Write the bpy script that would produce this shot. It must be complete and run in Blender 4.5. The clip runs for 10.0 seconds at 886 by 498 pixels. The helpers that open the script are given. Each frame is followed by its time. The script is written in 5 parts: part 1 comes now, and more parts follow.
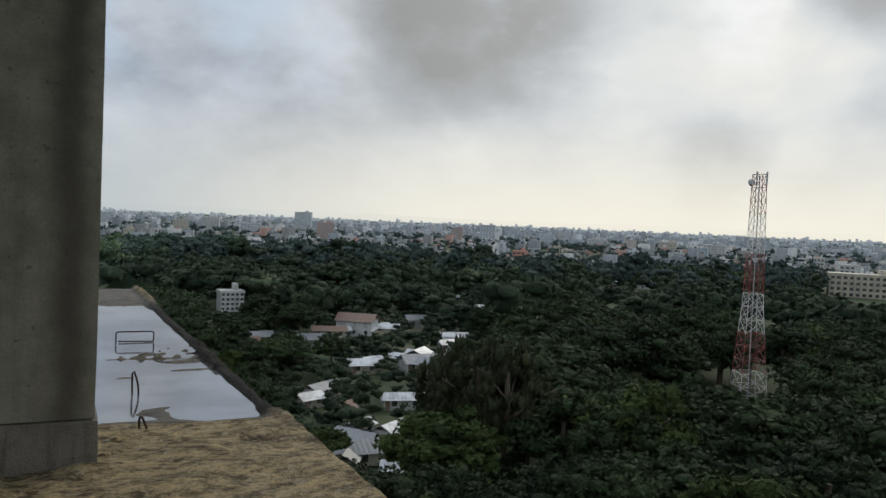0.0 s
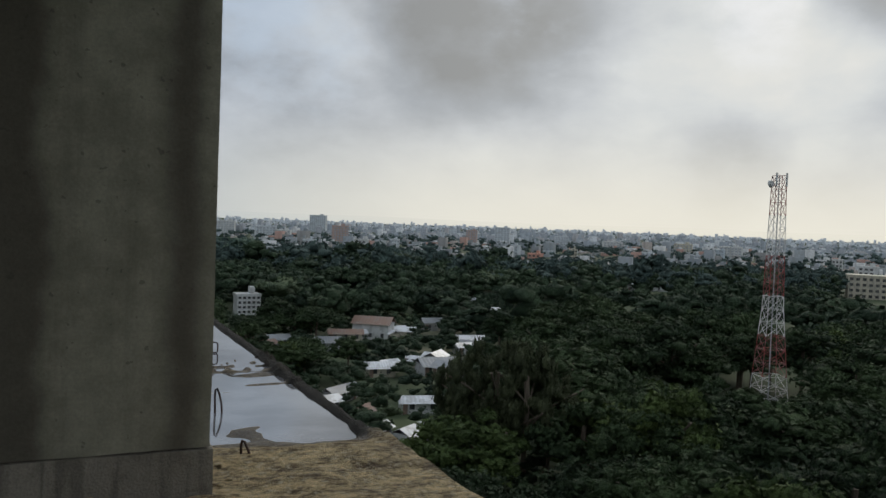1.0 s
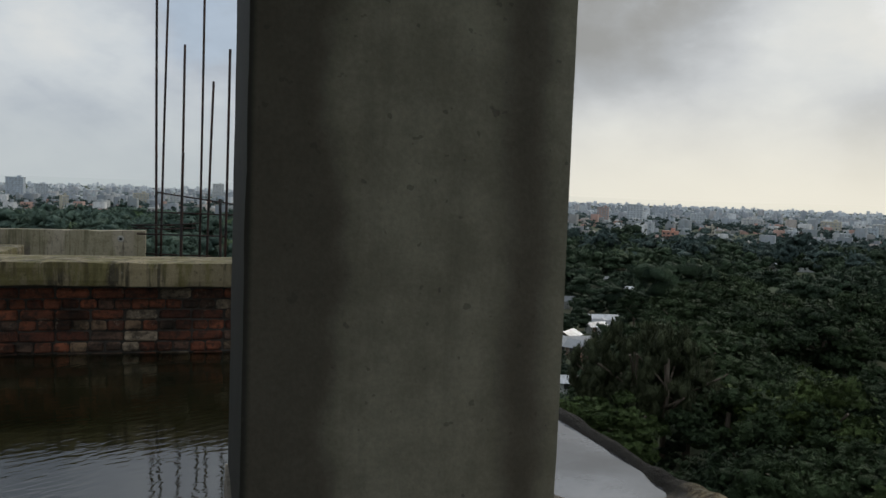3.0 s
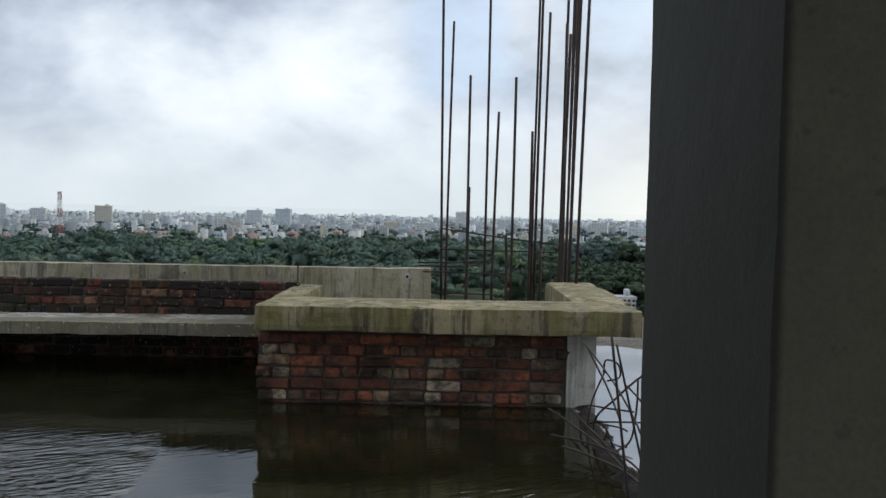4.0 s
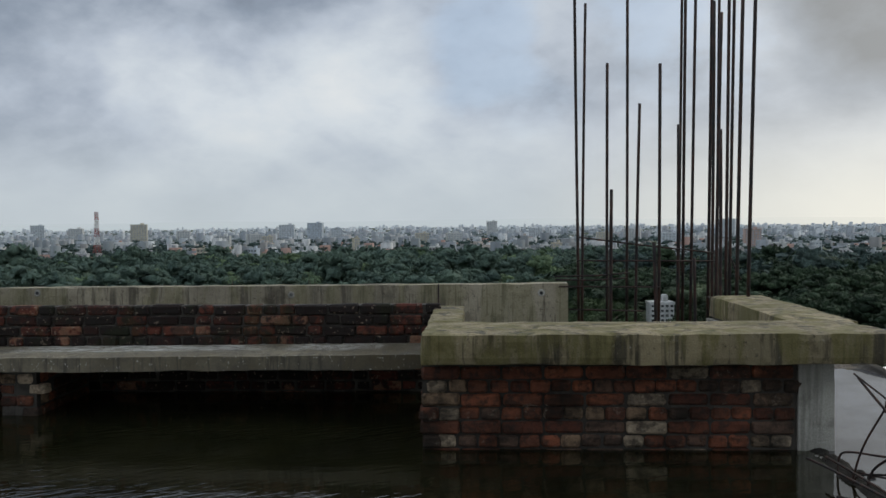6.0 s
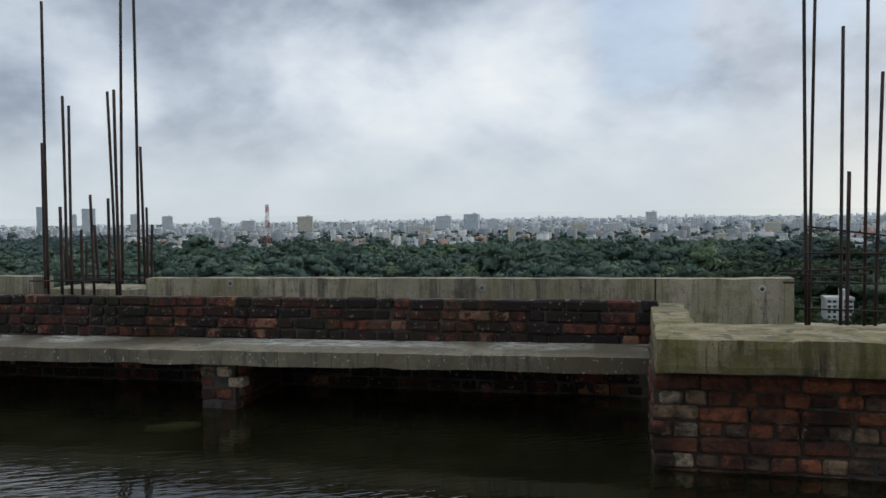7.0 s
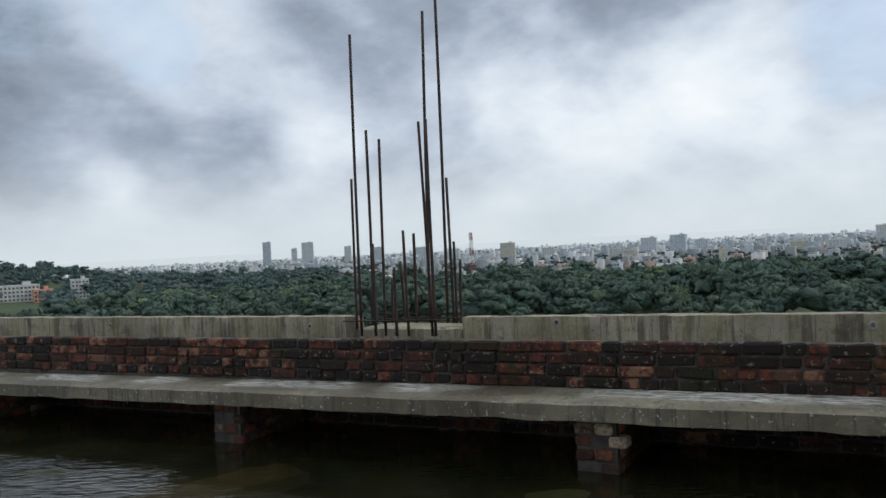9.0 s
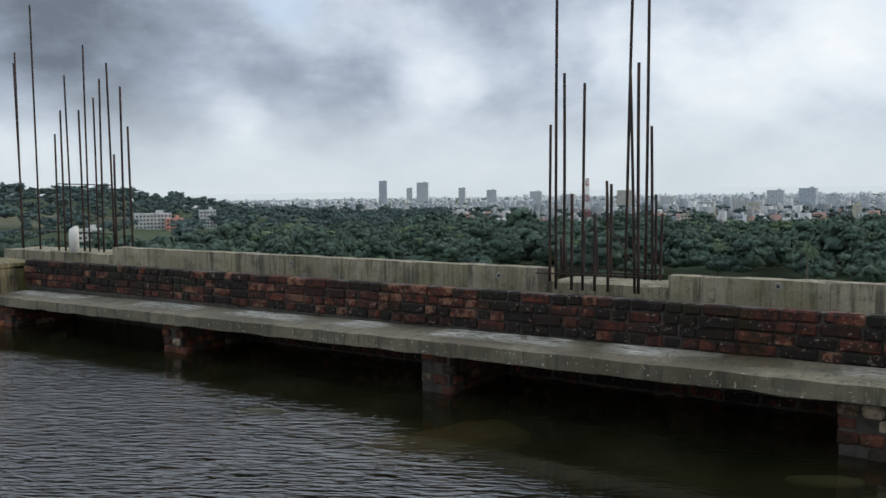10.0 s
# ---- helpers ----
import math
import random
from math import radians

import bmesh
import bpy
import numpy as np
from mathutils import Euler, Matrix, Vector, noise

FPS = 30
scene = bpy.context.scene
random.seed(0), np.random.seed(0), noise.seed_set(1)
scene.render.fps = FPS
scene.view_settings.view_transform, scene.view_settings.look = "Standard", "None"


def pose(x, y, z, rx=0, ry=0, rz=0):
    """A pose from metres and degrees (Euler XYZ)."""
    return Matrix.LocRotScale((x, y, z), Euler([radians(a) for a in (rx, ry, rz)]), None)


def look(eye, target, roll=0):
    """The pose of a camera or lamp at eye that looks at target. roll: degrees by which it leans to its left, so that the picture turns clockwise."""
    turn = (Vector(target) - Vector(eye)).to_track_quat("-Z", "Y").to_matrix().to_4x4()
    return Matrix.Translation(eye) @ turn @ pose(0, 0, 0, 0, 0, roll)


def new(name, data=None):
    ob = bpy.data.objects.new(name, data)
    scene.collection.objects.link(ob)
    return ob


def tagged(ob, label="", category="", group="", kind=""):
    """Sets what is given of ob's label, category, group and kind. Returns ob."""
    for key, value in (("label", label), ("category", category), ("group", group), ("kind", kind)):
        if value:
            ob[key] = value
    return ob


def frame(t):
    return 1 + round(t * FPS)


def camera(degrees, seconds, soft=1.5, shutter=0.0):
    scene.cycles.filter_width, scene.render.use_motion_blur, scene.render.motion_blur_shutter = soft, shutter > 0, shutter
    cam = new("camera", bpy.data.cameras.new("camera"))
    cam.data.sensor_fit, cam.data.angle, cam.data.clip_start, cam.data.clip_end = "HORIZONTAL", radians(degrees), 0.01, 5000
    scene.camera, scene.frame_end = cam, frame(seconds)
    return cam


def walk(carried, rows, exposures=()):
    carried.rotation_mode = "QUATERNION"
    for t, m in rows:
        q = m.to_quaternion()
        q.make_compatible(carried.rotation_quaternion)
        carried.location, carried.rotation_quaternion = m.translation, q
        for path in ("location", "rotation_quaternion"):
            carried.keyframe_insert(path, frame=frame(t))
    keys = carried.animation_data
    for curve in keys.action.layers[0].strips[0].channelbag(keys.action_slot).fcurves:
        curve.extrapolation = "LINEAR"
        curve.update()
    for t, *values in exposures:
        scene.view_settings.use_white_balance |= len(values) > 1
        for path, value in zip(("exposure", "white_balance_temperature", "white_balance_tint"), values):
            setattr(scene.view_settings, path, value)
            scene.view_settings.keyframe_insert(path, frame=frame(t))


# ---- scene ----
cam = camera(55.9, 10.0)
PATH = [
    (0, (1.538, -0.651, 1.327), (2.411, 1.147, 1.252), 2.4),
    (0.5, (1.316, -0.386, 1.331), (2.167, 1.423, 1.277), 2.5),
    (1, (1.175, -0.085, 1.33), (2.017, 1.728, 1.26), 2.2),
    (1.5, (1.038, 0.182, 1.326), (1.924, 1.971, 1.204), 2.0),
    (2, (0.918, 0.466, 1.346), (1.843, 2.232, 1.191), 1.9),
    (2.5, (0.942, 0.909, 1.357), (1.738, 2.739, 1.212), 1.3),
    (3, (0.786, 1.355, 1.342), (1.341, 3.272, 1.205), 2.1),
    (3.2, (0.697, 1.536, 1.351), (1.146, 3.481, 1.228), 1.9),
    (4.3, (0.223, 2.299, 1.412), (0.148, 4.296, 1.333), 0.8),
    (4.5, (0.147, 2.336, 1.369), (0.095, 4.334, 1.297), -0.0),
    (5, (-0.151, 2.501, 1.403), (-0.102, 4.498, 1.296), -1.7),
    (5.2, (-0.304, 2.615, 1.38), (-0.235, 4.611, 1.272), -1.6),
    (6.3, (-0.791, 3.388, 1.393), (-0.961, 5.38, 1.335), -0.2),
    (6.5, (-0.895, 3.512, 1.408), (-1.124, 5.496, 1.311), -0.3),
    (7, (-1.096, 3.671, 1.367), (-1.545, 5.618, 1.283), -0.8),
    (7.5, (-1.264, 3.949, 1.438), (-1.911, 5.841, 1.403), -1.1),
    (8, (-1.57, 3.981, 1.4), (-2.314, 5.837, 1.411), -2.8),
    (8.5, (-1.999, 3.996, 1.441), (-2.793, 5.832, 1.454), -4.5),
    (9, (-2.48, 4.075, 1.447), (-3.379, 5.862, 1.438), -2.8),
    (9.5, (-2.895, 4.051, 1.469), (-3.826, 5.821, 1.438), -1.2),
    (10, (-3.323, 3.939, 1.528), (-4.454, 5.582, 1.391), -0.7),
]
walk(cam, [(t, look(eye, target, roll)) for t, eye, target, roll in PATH],
     exposures=[(0, -0.08, 6780, 10), (0.5, -0.30, 6700, 10), (1.0, -0.22, 6750, 10), (2.5, -0.28, 6900, 10), (3.2, -0.1, 6800, 10), (4.3, 0.48, 6640, 10), (5.2, 0.36, 6660, 10), (6.3, -0.14, 6640, 10),
                (7.0, 0.14, 6660, 10), (8.5, 0.26, 6640, 10), (10, 0.25, 6640, 10)])

# ---------------------------------------------------------------- world, sun
SUN_AZ, SUN_EL = 48.0, 30.0          # degrees clockwise from +y, and above the horizon


def node_kit(tree, gain=1.0):
    """Short ways to add nodes to one tree."""
    nodes, links = tree.nodes, tree.links

    def add(kind, **kw):
        n = nodes.new(kind)
        for k, v in kw.items():
            if k == "op":
                n.operation = v
            elif k == "blend":
                n.blend_type = v
            elif k == "dims":
                n.noise_dimensions = v
        return n

    def put(sock, v):
        if isinstance(v, bpy.types.NodeSocket):
            links.new(v, sock)
        else:
            sock.default_value = v

    def maths(op, a, b=0.0, clamp=False):
        n = add("ShaderNodeMath", op=op)
        n.use_clamp = clamp
        put(n.inputs[0], a), put(n.inputs[1], b)
        return n.outputs[0]

    def vmath(op, a, b=(0, 0, 0)):
        n = add("ShaderNodeVectorMath", op=op)
        put(n.inputs[0], a)
        if op == "SCALE":
            put(n.inputs["Scale"], b)
        else:
            put(n.inputs[1], b)
        return n.outputs["Value"] if op == "DOT_PRODUCT" else n.outputs[0]

    def ramp(v, a, b, lo=0.0, hi=1.0):
        n = add("ShaderNodeMapRange")
        n.interpolation_type = "SMOOTHSTEP"
        put(n.inputs[0], v), put(n.inputs[1], a), put(n.inputs[2], b), put(n.inputs[3], lo), put(n.inputs[4], hi)
        return n.outputs[0]

    def mix(f, a, b, blend="MIX"):
        n = add("ShaderNodeMixRGB", blend=blend)
        put(n.inputs[0], f)
        put(n.inputs[1], a if isinstance(a, bpy.types.NodeSocket) else (*a, 1))
        put(n.inputs[2], b if isinstance(b, bpy.types.NodeSocket) else (*b, 1))
        return n.outputs[0]

    def noise_tex(vec, scale, detail=4.0, rough=0.55, distort=0.0, colour=False):
        n = add("ShaderNodeTexNoise")
        put(n.inputs["Vector"], vec), put(n.inputs["Scale"], scale), put(n.inputs["Detail"], detail)
        put(n.inputs["Roughness"], rough), put(n.inputs["Distortion"], distort)
        if colour or gain == 1.0:
            return n.outputs["Color" if colour else "Fac"]
        return maths("ADD", maths("MULTIPLY", maths("SUBTRACT", n.outputs["Fac"], 0.5), gain), 0.5)

    return add, put, maths, vmath, ramp, mix, noise_tex


def heading(az_left, el):
    """Unit vector towards an azimuth counted to the left of +y, and an elevation."""
    a, e = radians(az_left), radians(el)
    return (-math.sin(a) * math.cos(e), math.cos(a) * math.cos(e), math.sin(e))


def make_world():
    world = bpy.data.worlds.new("cloudy_sky")
    scene.world = world
    world.use_nodes = True
    tree = world.node_tree
    tree.nodes.clear()
    add, put, maths, vmath, ramp, mix, noise_tex = node_kit(tree)
    sky = add("ShaderNodeTexSky")
    sky.sky_type, sky.sun_disc = "NISHITA", False
    sky.sun_elevation, sky.sun_rotation = radians(SUN_EL), radians(SUN_AZ)
    sky.dust_density = 2.0
    way = add("ShaderNodeTexCoord").outputs["Generated"]
    split = add("ShaderNodeSeparateXYZ")
    put(split.inputs[0], way)
    up = split.outputs[2]
    over = maths("ADD", maths("MAXIMUM", up, 0.0), 0.16)
    flat = add("ShaderNodeCombineXYZ")
    put(flat.inputs[0], maths("DIVIDE", split.outputs[0], over))
    put(flat.inputs[1], maths("DIVIDE", split.outputs[1], over))
    put(flat.inputs[2], 0.7)
    p = flat.outputs[0]
    stir = vmath("SCALE", vmath("SUBTRACT", noise_tex(way, 3.2, 4, 0.5, colour=True), (0.5, 0.5, 0.5)), 0.20)
    bent = vmath("NORMALIZE", vmath("ADD", way, stir))
    squat = vmath("MULTIPLY", way, (1.0, 1.0, 1.75))

    def blob(az, el, r0, r1, w):
        d = vmath("DOT_PRODUCT", bent, heading(az, el))
        return ramp(d, math.cos(radians(r1)), math.cos(radians(r0)), 0.0, w)

    def total(rows):
        acc = 0.0
        for r in rows:
            acc = maths("ADD", acc, blob(*r))
        return acc

    # heavy grey masses, bright heads and open blue gaps of this sky
    heavy = total([(-28, 12, 0.5, 9, 0.60), (-34, 17, 1, 9, 0.36), (-21, 18, 1, 9, 0.40), (-52.5, 17, 0.5, 6.5, 0.95), (-43, 4.6, 0.2, 4.0, 0.42),
                   (54, 9, 1, 10, 0.48), (42, 9.5, 1, 7, 0.36), (22, 18, 1, 9, 0.32), (31, 18, 1, 9, 0.28), (13, 17, 1, 6, 0.22), (-6, 9.5, 1, 6, 0.14), (-12, 16, 1, 6, 0.12), (63, 14, 2, 10, 0.3)])
    open_blue = total([(0, 12.5, 0.5, 5.5, 0.95), (-3, 8, 0.5, 4, 0.4), (46, 16, 1, 5.5, 0.8), (-44.5, 13.5, 0.5, 5.0, 0.6), (-11, 14, 1, 5, 0.45), (55, 17, 1, 5, 0.5), (-15, 10, 1, 7, 0.45)])
    bright = total([(-38, 17, 1, 9, 0.6), (-47, 9.5, 0.5, 6, 0.55), (7.5, 10, 0.5, 6, 0.55), (35, 6.8, 0.3, 3.5, 0.5), (20, 8.5, 0.5, 5, 0.4), (47, 4.6, 0.2, 2.6, 0.4), (13, 5, 0.5, 5, 0.25)])
    n1 = noise_tex(squat, 5.0, 7, 0.52, 0.2)
    n2 = noise_tex(squat, 14.0, 7, 0.58)
    level = maths("ADD", 0.60, maths("SUBTRACT", maths("MULTIPLY", bright, 0.36), maths("MULTIPLY", heavy, 0.63)))
    level = maths("ADD", level, maths("MULTIPLY", maths("SUBTRACT", n1, 0.5), 0.85))
    level = maths("ADD", level, maths("MULTIPLY", maths("SUBTRACT", n2, 0.5), 0.36))
    edge = ramp(noise_tex(vmath("ADD", squat, (1.7, 0.4, 2.9)), 2.3, 6, 0.50, 0.5), 0.40, 0.62, -0.5, 0.5)
    level = maths("ADD", level, maths("MULTIPLY", edge, 0.24))
    tones = add("ShaderNodeValToRGB")
    stops = [(0.0, (0.135, 0.165, 0.21)), (0.30, (0.29, 0.35, 0.44)), (0.55, (0.49, 0.56, 0.66)), (0.78, (0.66, 0.73, 0.80)), (1.0, (0.79, 0.83, 0.855))]
    while len(tones.color_ramp.elements) < len(stops):
        tones.color_ramp.elements.new(0.5)
    for e, (at, c) in zip(tones.color_ramp.elements, stops):
        e.position, e.color = at, (*c, 1)
    put(tones.inputs[0], level)
    cloud = tones.outputs[0]
    low = ramp(up, -0.01, 0.145, 1.0, 0.0)
    sunward = ramp(vmath("DOT_PRODUCT", way, heading(-SUN_AZ, 12)), 0.66, 1.0)
    veil = mix(sunward, (0.55, 0.62, 0.665), (0.97, 0.945, 0.82))
    cloud = mix(maths("MULTIPLY", low, 0.86), cloud, veil)
    cloud = mix(maths("MULTIPLY", sunward, 0.28), cloud, (1.05, 1.03, 0.94))
    gap = ramp(maths("ADD", open_blue, maths("MULTIPLY", maths("SUBTRACT", n2, 0.5), 1.5)), 0.05, 0.95)
    gap = maths("MULTIPLY", gap, ramp(up, 0.05, 0.15))
    back_sky = add("ShaderNodeBackground")
    put(back_sky.inputs[0], mix(0.72, sky.outputs[0], (4.6, 6.2, 8.4))), put(back_sky.inputs[1], 0.10)
    back_cloud = add("ShaderNodeBackground")
    put(back_cloud.inputs[0], cloud), put(back_cloud.inputs[1], ramp(up, 0.32, 0.62, 1.0, 1.35))
    both = add("ShaderNodeMixShader")
    put(both.inputs[0], maths("MULTIPLY", gap, 0.55))
    put(both.inputs[1], back_cloud.outputs[0]), put(both.inputs[2], back_sky.outputs[0])
    put(add("ShaderNodeOutputWorld").inputs[0], both.outputs[0])


make_world()
sun_data = bpy.data.lights.new("sun", "SUN")
sun_data.energy, sun_data.angle, sun_data.color = 0.8, radians(14), (1.0, 0.93, 0.80)
sun = new("sun", sun_data)
sun.matrix_world = look((60, 60, 60), (60 - heading(-SUN_AZ, SUN_EL)[0], 60 - heading(-SUN_AZ, SUN_EL)[1], 60 - heading(-SUN_AZ, SUN_EL)[2]))


# ---------------------------------------------------------------- materials
def material(name, build, coords="Object"):
    m = bpy.data.materials.new(name)
    m.use_nodes = True
    tree = m.node_tree
    tree.nodes.clear()
    kit = node_kit(tree, 1.7)
    add, put = kit[0], kit[1]
    out = add("ShaderNodeOutputMaterial")
    bsdf = add("ShaderNodeBsdfPrincipled")
    put(out.inputs[0], bsdf.outputs[0])
    vec = add("ShaderNodeNewGeometry").outputs["Position"] if coords == "Position" else add("ShaderNodeTexCoord").outputs["Object"]
    build(kit, bsdf, vec)
    return m


def bump(kit, bsdf, height, strength=0.5, distance=0.01):
    add, put = kit[0], kit[1]
    b = add("ShaderNodeBump")
    put(b.inputs["Height"], height), put(b.inputs["Strength"], strength), put(b.inputs["Distance"], distance)
    put(bsdf.inputs["Normal"], b.outputs[0])


def stretched(kit, vec, sx, sy, sz):
    return kit[3]("MULTIPLY", vec, (sx, sy, sz))


def concrete(name, base, dark, moss=None, moss_amount=0.0, rough=0.85, streaks=0.6, fine=1.0, drip=False):
    def build(kit, bsdf, vec):
        add, put, maths, vmath, ramp, mix, noise_tex = kit
        big = noise_tex(vec, 1.3, 5, 0.6)
        mid = noise_tex(vec, 7.0, 6, 0.65)
        grain = noise_tex(vec, 90.0, 4, 0.6)
        run = noise_tex(stretched(kit, vec, 9.0, 9.0, 0.7), 1.0, 5, 0.6, 0.3)
        col = mix(ramp(big, 0.30, 0.72), base, tuple(c * 0.68 for c in base))
        col = mix(maths("MULTIPLY", ramp(run, 0.50, 0.70), streaks), col, dark)
        col = mix(maths("MULTIPLY", ramp(mid, 0.52, 0.75), 0.45), col, dark)
        if drip:
            thin = noise_tex(stretched(kit, vec, 34.0, 34.0, 1.6), 1.0, 4, 0.6, 0.2)
            col = mix(maths("MULTIPLY", ramp(thin, 0.56, 0.80), 0.65), col, dark)
            scab = noise_tex(vec, 19.0, 6, 0.72)
            col = mix(maths("MULTIPLY", ramp(scab, 0.60, 0.78), 0.7), col, dark)
            pale = noise_tex(vec, 30.0, 5, 0.7)
            col = mix(maths("MULTIPLY", ramp(pale, 0.66, 0.84), 0.35), col, (0.46, 0.43, 0.36))
        if moss:
            m = noise_tex(stretched(kit, vec, 5.0, 5.0, 1.2), 1.0, 6, 0.62)
            col = mix(maths("MULTIPLY", ramp(m, 0.42, 0.62), moss_amount), col, moss)
        col = mix(0.35, col, mix(grain, (0.35, 0.35, 0.35), (1.5, 1.5, 1.5)), "MULTIPLY")
        put(bsdf.inputs["Base Color"], col)
        put(bsdf.inputs["Roughness"], ramp(mid, 0.3, 0.7, rough - 0.12, min(1.0, rough + 0.08)))
        bump(kit, bsdf, maths("ADD", maths("MULTIPLY", mid, 0.6), maths("MULTIPLY", grain, 0.35)), 0.55, 0.012 * fine)
    return material(name, build, "Position")


def b_column(kit, bsdf, vec):
    add, put, maths, vmath, ramp, mix, noise_tex = kit
    split = add("ShaderNodeSeparateXYZ")
    put(split.inputs[0], vec)
    sway = maths("MULTIPLY", maths("SUBTRACT", noise_tex(stretched(kit, vec, 1.2, 1.2, 1.6), 1.0, 5, 0.6), 0.5), 0.16)
    x = maths("ADD", split.outputs[0], sway)
    run = noise_tex(stretched(kit, vec, 10.0, 10.0, 0.5), 1.0, 5, 0.6, 0.3)
    mid = noise_tex(vec, 5.0, 6, 0.65)
    grain = noise_tex(vec, 70.0, 4, 0.6)
    col = mix(ramp(mid, 0.1, 0.9), (0.285, 0.270, 0.206), (0.180, 0.170, 0.127))
    wet = maths("ADD", ramp(x, 1.10, 1.20, 1.0, 0.0), maths("MULTIPLY", ramp(x, 1.52, 1.66), ramp(x, 1.68, 1.80, 1.0, 0.0)), True)
    col = mix(maths("MULTIPLY", wet, 0.80), col, (0.075, 0.065, 0.05))
    col = mix(maths("MULTIPLY", ramp(run, 0.55, 0.95), 0.30), col, (0.09, 0.08, 0.062))
    # left side face: its shade is put into the colour, near black
    flank_shade = ramp(split.outputs[0], 0.897, 0.917, 1.0, 0.0)
    col = mix(maths("MULTIPLY", flank_shade, 0.80), col, (0.020, 0.022, 0.019))
    pits = noise_tex(vec, 24.0, 2, 0.5)
    col = mix(maths("MULTIPLY", ramp(pits, 0.82, 0.88), 0.45), col, (0.06, 0.055, 0.045))
    col = mix(0.25, col, mix(grain, (0.35, 0.35, 0.35), (1.5, 1.5, 1.5)), "MULTIPLY")
    put(bsdf.inputs["Base Color"], col)
    put(bsdf.inputs["Roughness"], ramp(wet, 0.0, 1.0, 0.9, 0.75))
    put(bsdf.inputs["Specular IOR Level"], 0.15)
    bump(kit, bsdf, maths("ADD", mid, maths("MULTIPLY", grain, 0.3)), 0.35, 0.008)


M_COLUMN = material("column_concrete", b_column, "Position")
M_BARE = concrete("bare_concrete", (0.20, 0.19, 0.165), (0.09, 0.085, 0.075))
M_PLINTH = concrete("kicker_concrete", (0.27, 0.24, 0.19), (0.09, 0.078, 0.06), rough=0.9, fine=2.5)
M_LEDGE = concrete("weathered_concrete", (0.365, 0.318, 0.228), (0.058, 0.049, 0.034), (0.20, 0.185, 0.085), 0.40, streaks=0.75, drip=True)
M_CAP = concrete("mossy_concrete", (0.300, 0.245, 0.138), (0.034, 0.028, 0.015), (0.122, 0.108, 0.024), 0.66, streaks=0.85, drip=True)
def b_bench(kit, bsdf, vec):
    add, put, maths, vmath, ramp, mix, noise_tex = kit
    big = noise_tex(vec, 1.1, 5, 0.6)
    mid = noise_tex(vec, 6.0, 6, 0.65)
    grain = noise_tex(vec, 80.0, 4, 0.6)
    run = noise_tex(stretched(kit, vec, 22.0, 7.0, 1.6), 1.0, 6, 0.65, 0.3)
    col = mix(ramp(big, 0.35, 0.65), (0.180, 0.154, 0.102), (0.098, 0.079, 0.045))
    col = mix(maths("MULTIPLY", ramp(mid, 0.45, 0.70), 0.6), col, (0.085, 0.075, 0.055))
    col = mix(maths("MULTIPLY", ramp(run, 0.50, 0.74), 0.72), col, (0.045, 0.040, 0.030))
    split = add("ShaderNodeSeparateXYZ")
    put(split.inputs[0], vec)
    lime = noise_tex(stretched(kit, vec, 5.0, 30.0, 8.0), 1.0, 9, 0.8, 1.6)
    where = maths("MULTIPLY", ramp(split.outputs[1], 9.10, 9.28), ramp(noise_tex(stretched(kit, vec, 0.8, 0.2, 0.2), 1.0, 3, 0.5), 0.40, 0.58))
    col = mix(maths("MULTIPLY", maths("MULTIPLY", ramp(lime, 0.45, 0.58), where), 0.9), col, (0.72, 0.70, 0.64))
    specks = noise_tex(vec, 45.0, 2, 0.5)
    col = mix(maths("MULTIPLY", ramp(specks, 0.78, 0.86), 0.7), col, (0.5, 0.48, 0.42))
    col = mix(0.3, col, mix(grain, (0.35, 0.35, 0.35), (1.5, 1.5, 1.5)), "MULTIPLY")
    put(bsdf.inputs["Base Color"], col)
    put(bsdf.inputs["Roughness"], ramp(big, 0.35, 0.65, 0.74, 0.46))
    bump(kit, bsdf, maths("ADD", mid, maths("MULTIPLY", grain, 0.3)), 0.5, 0.010)


M_BENCH = material("wet_concrete", b_bench, "Position")
M_PILLAR = concrete("pale_concrete", (0.40, 0.385, 0.335), (0.13, 0.125, 0.105))
M_MORTAR = concrete("dark_mortar", (0.075, 0.066, 0.055), (0.018, 0.016, 0.014), rough=0.95)


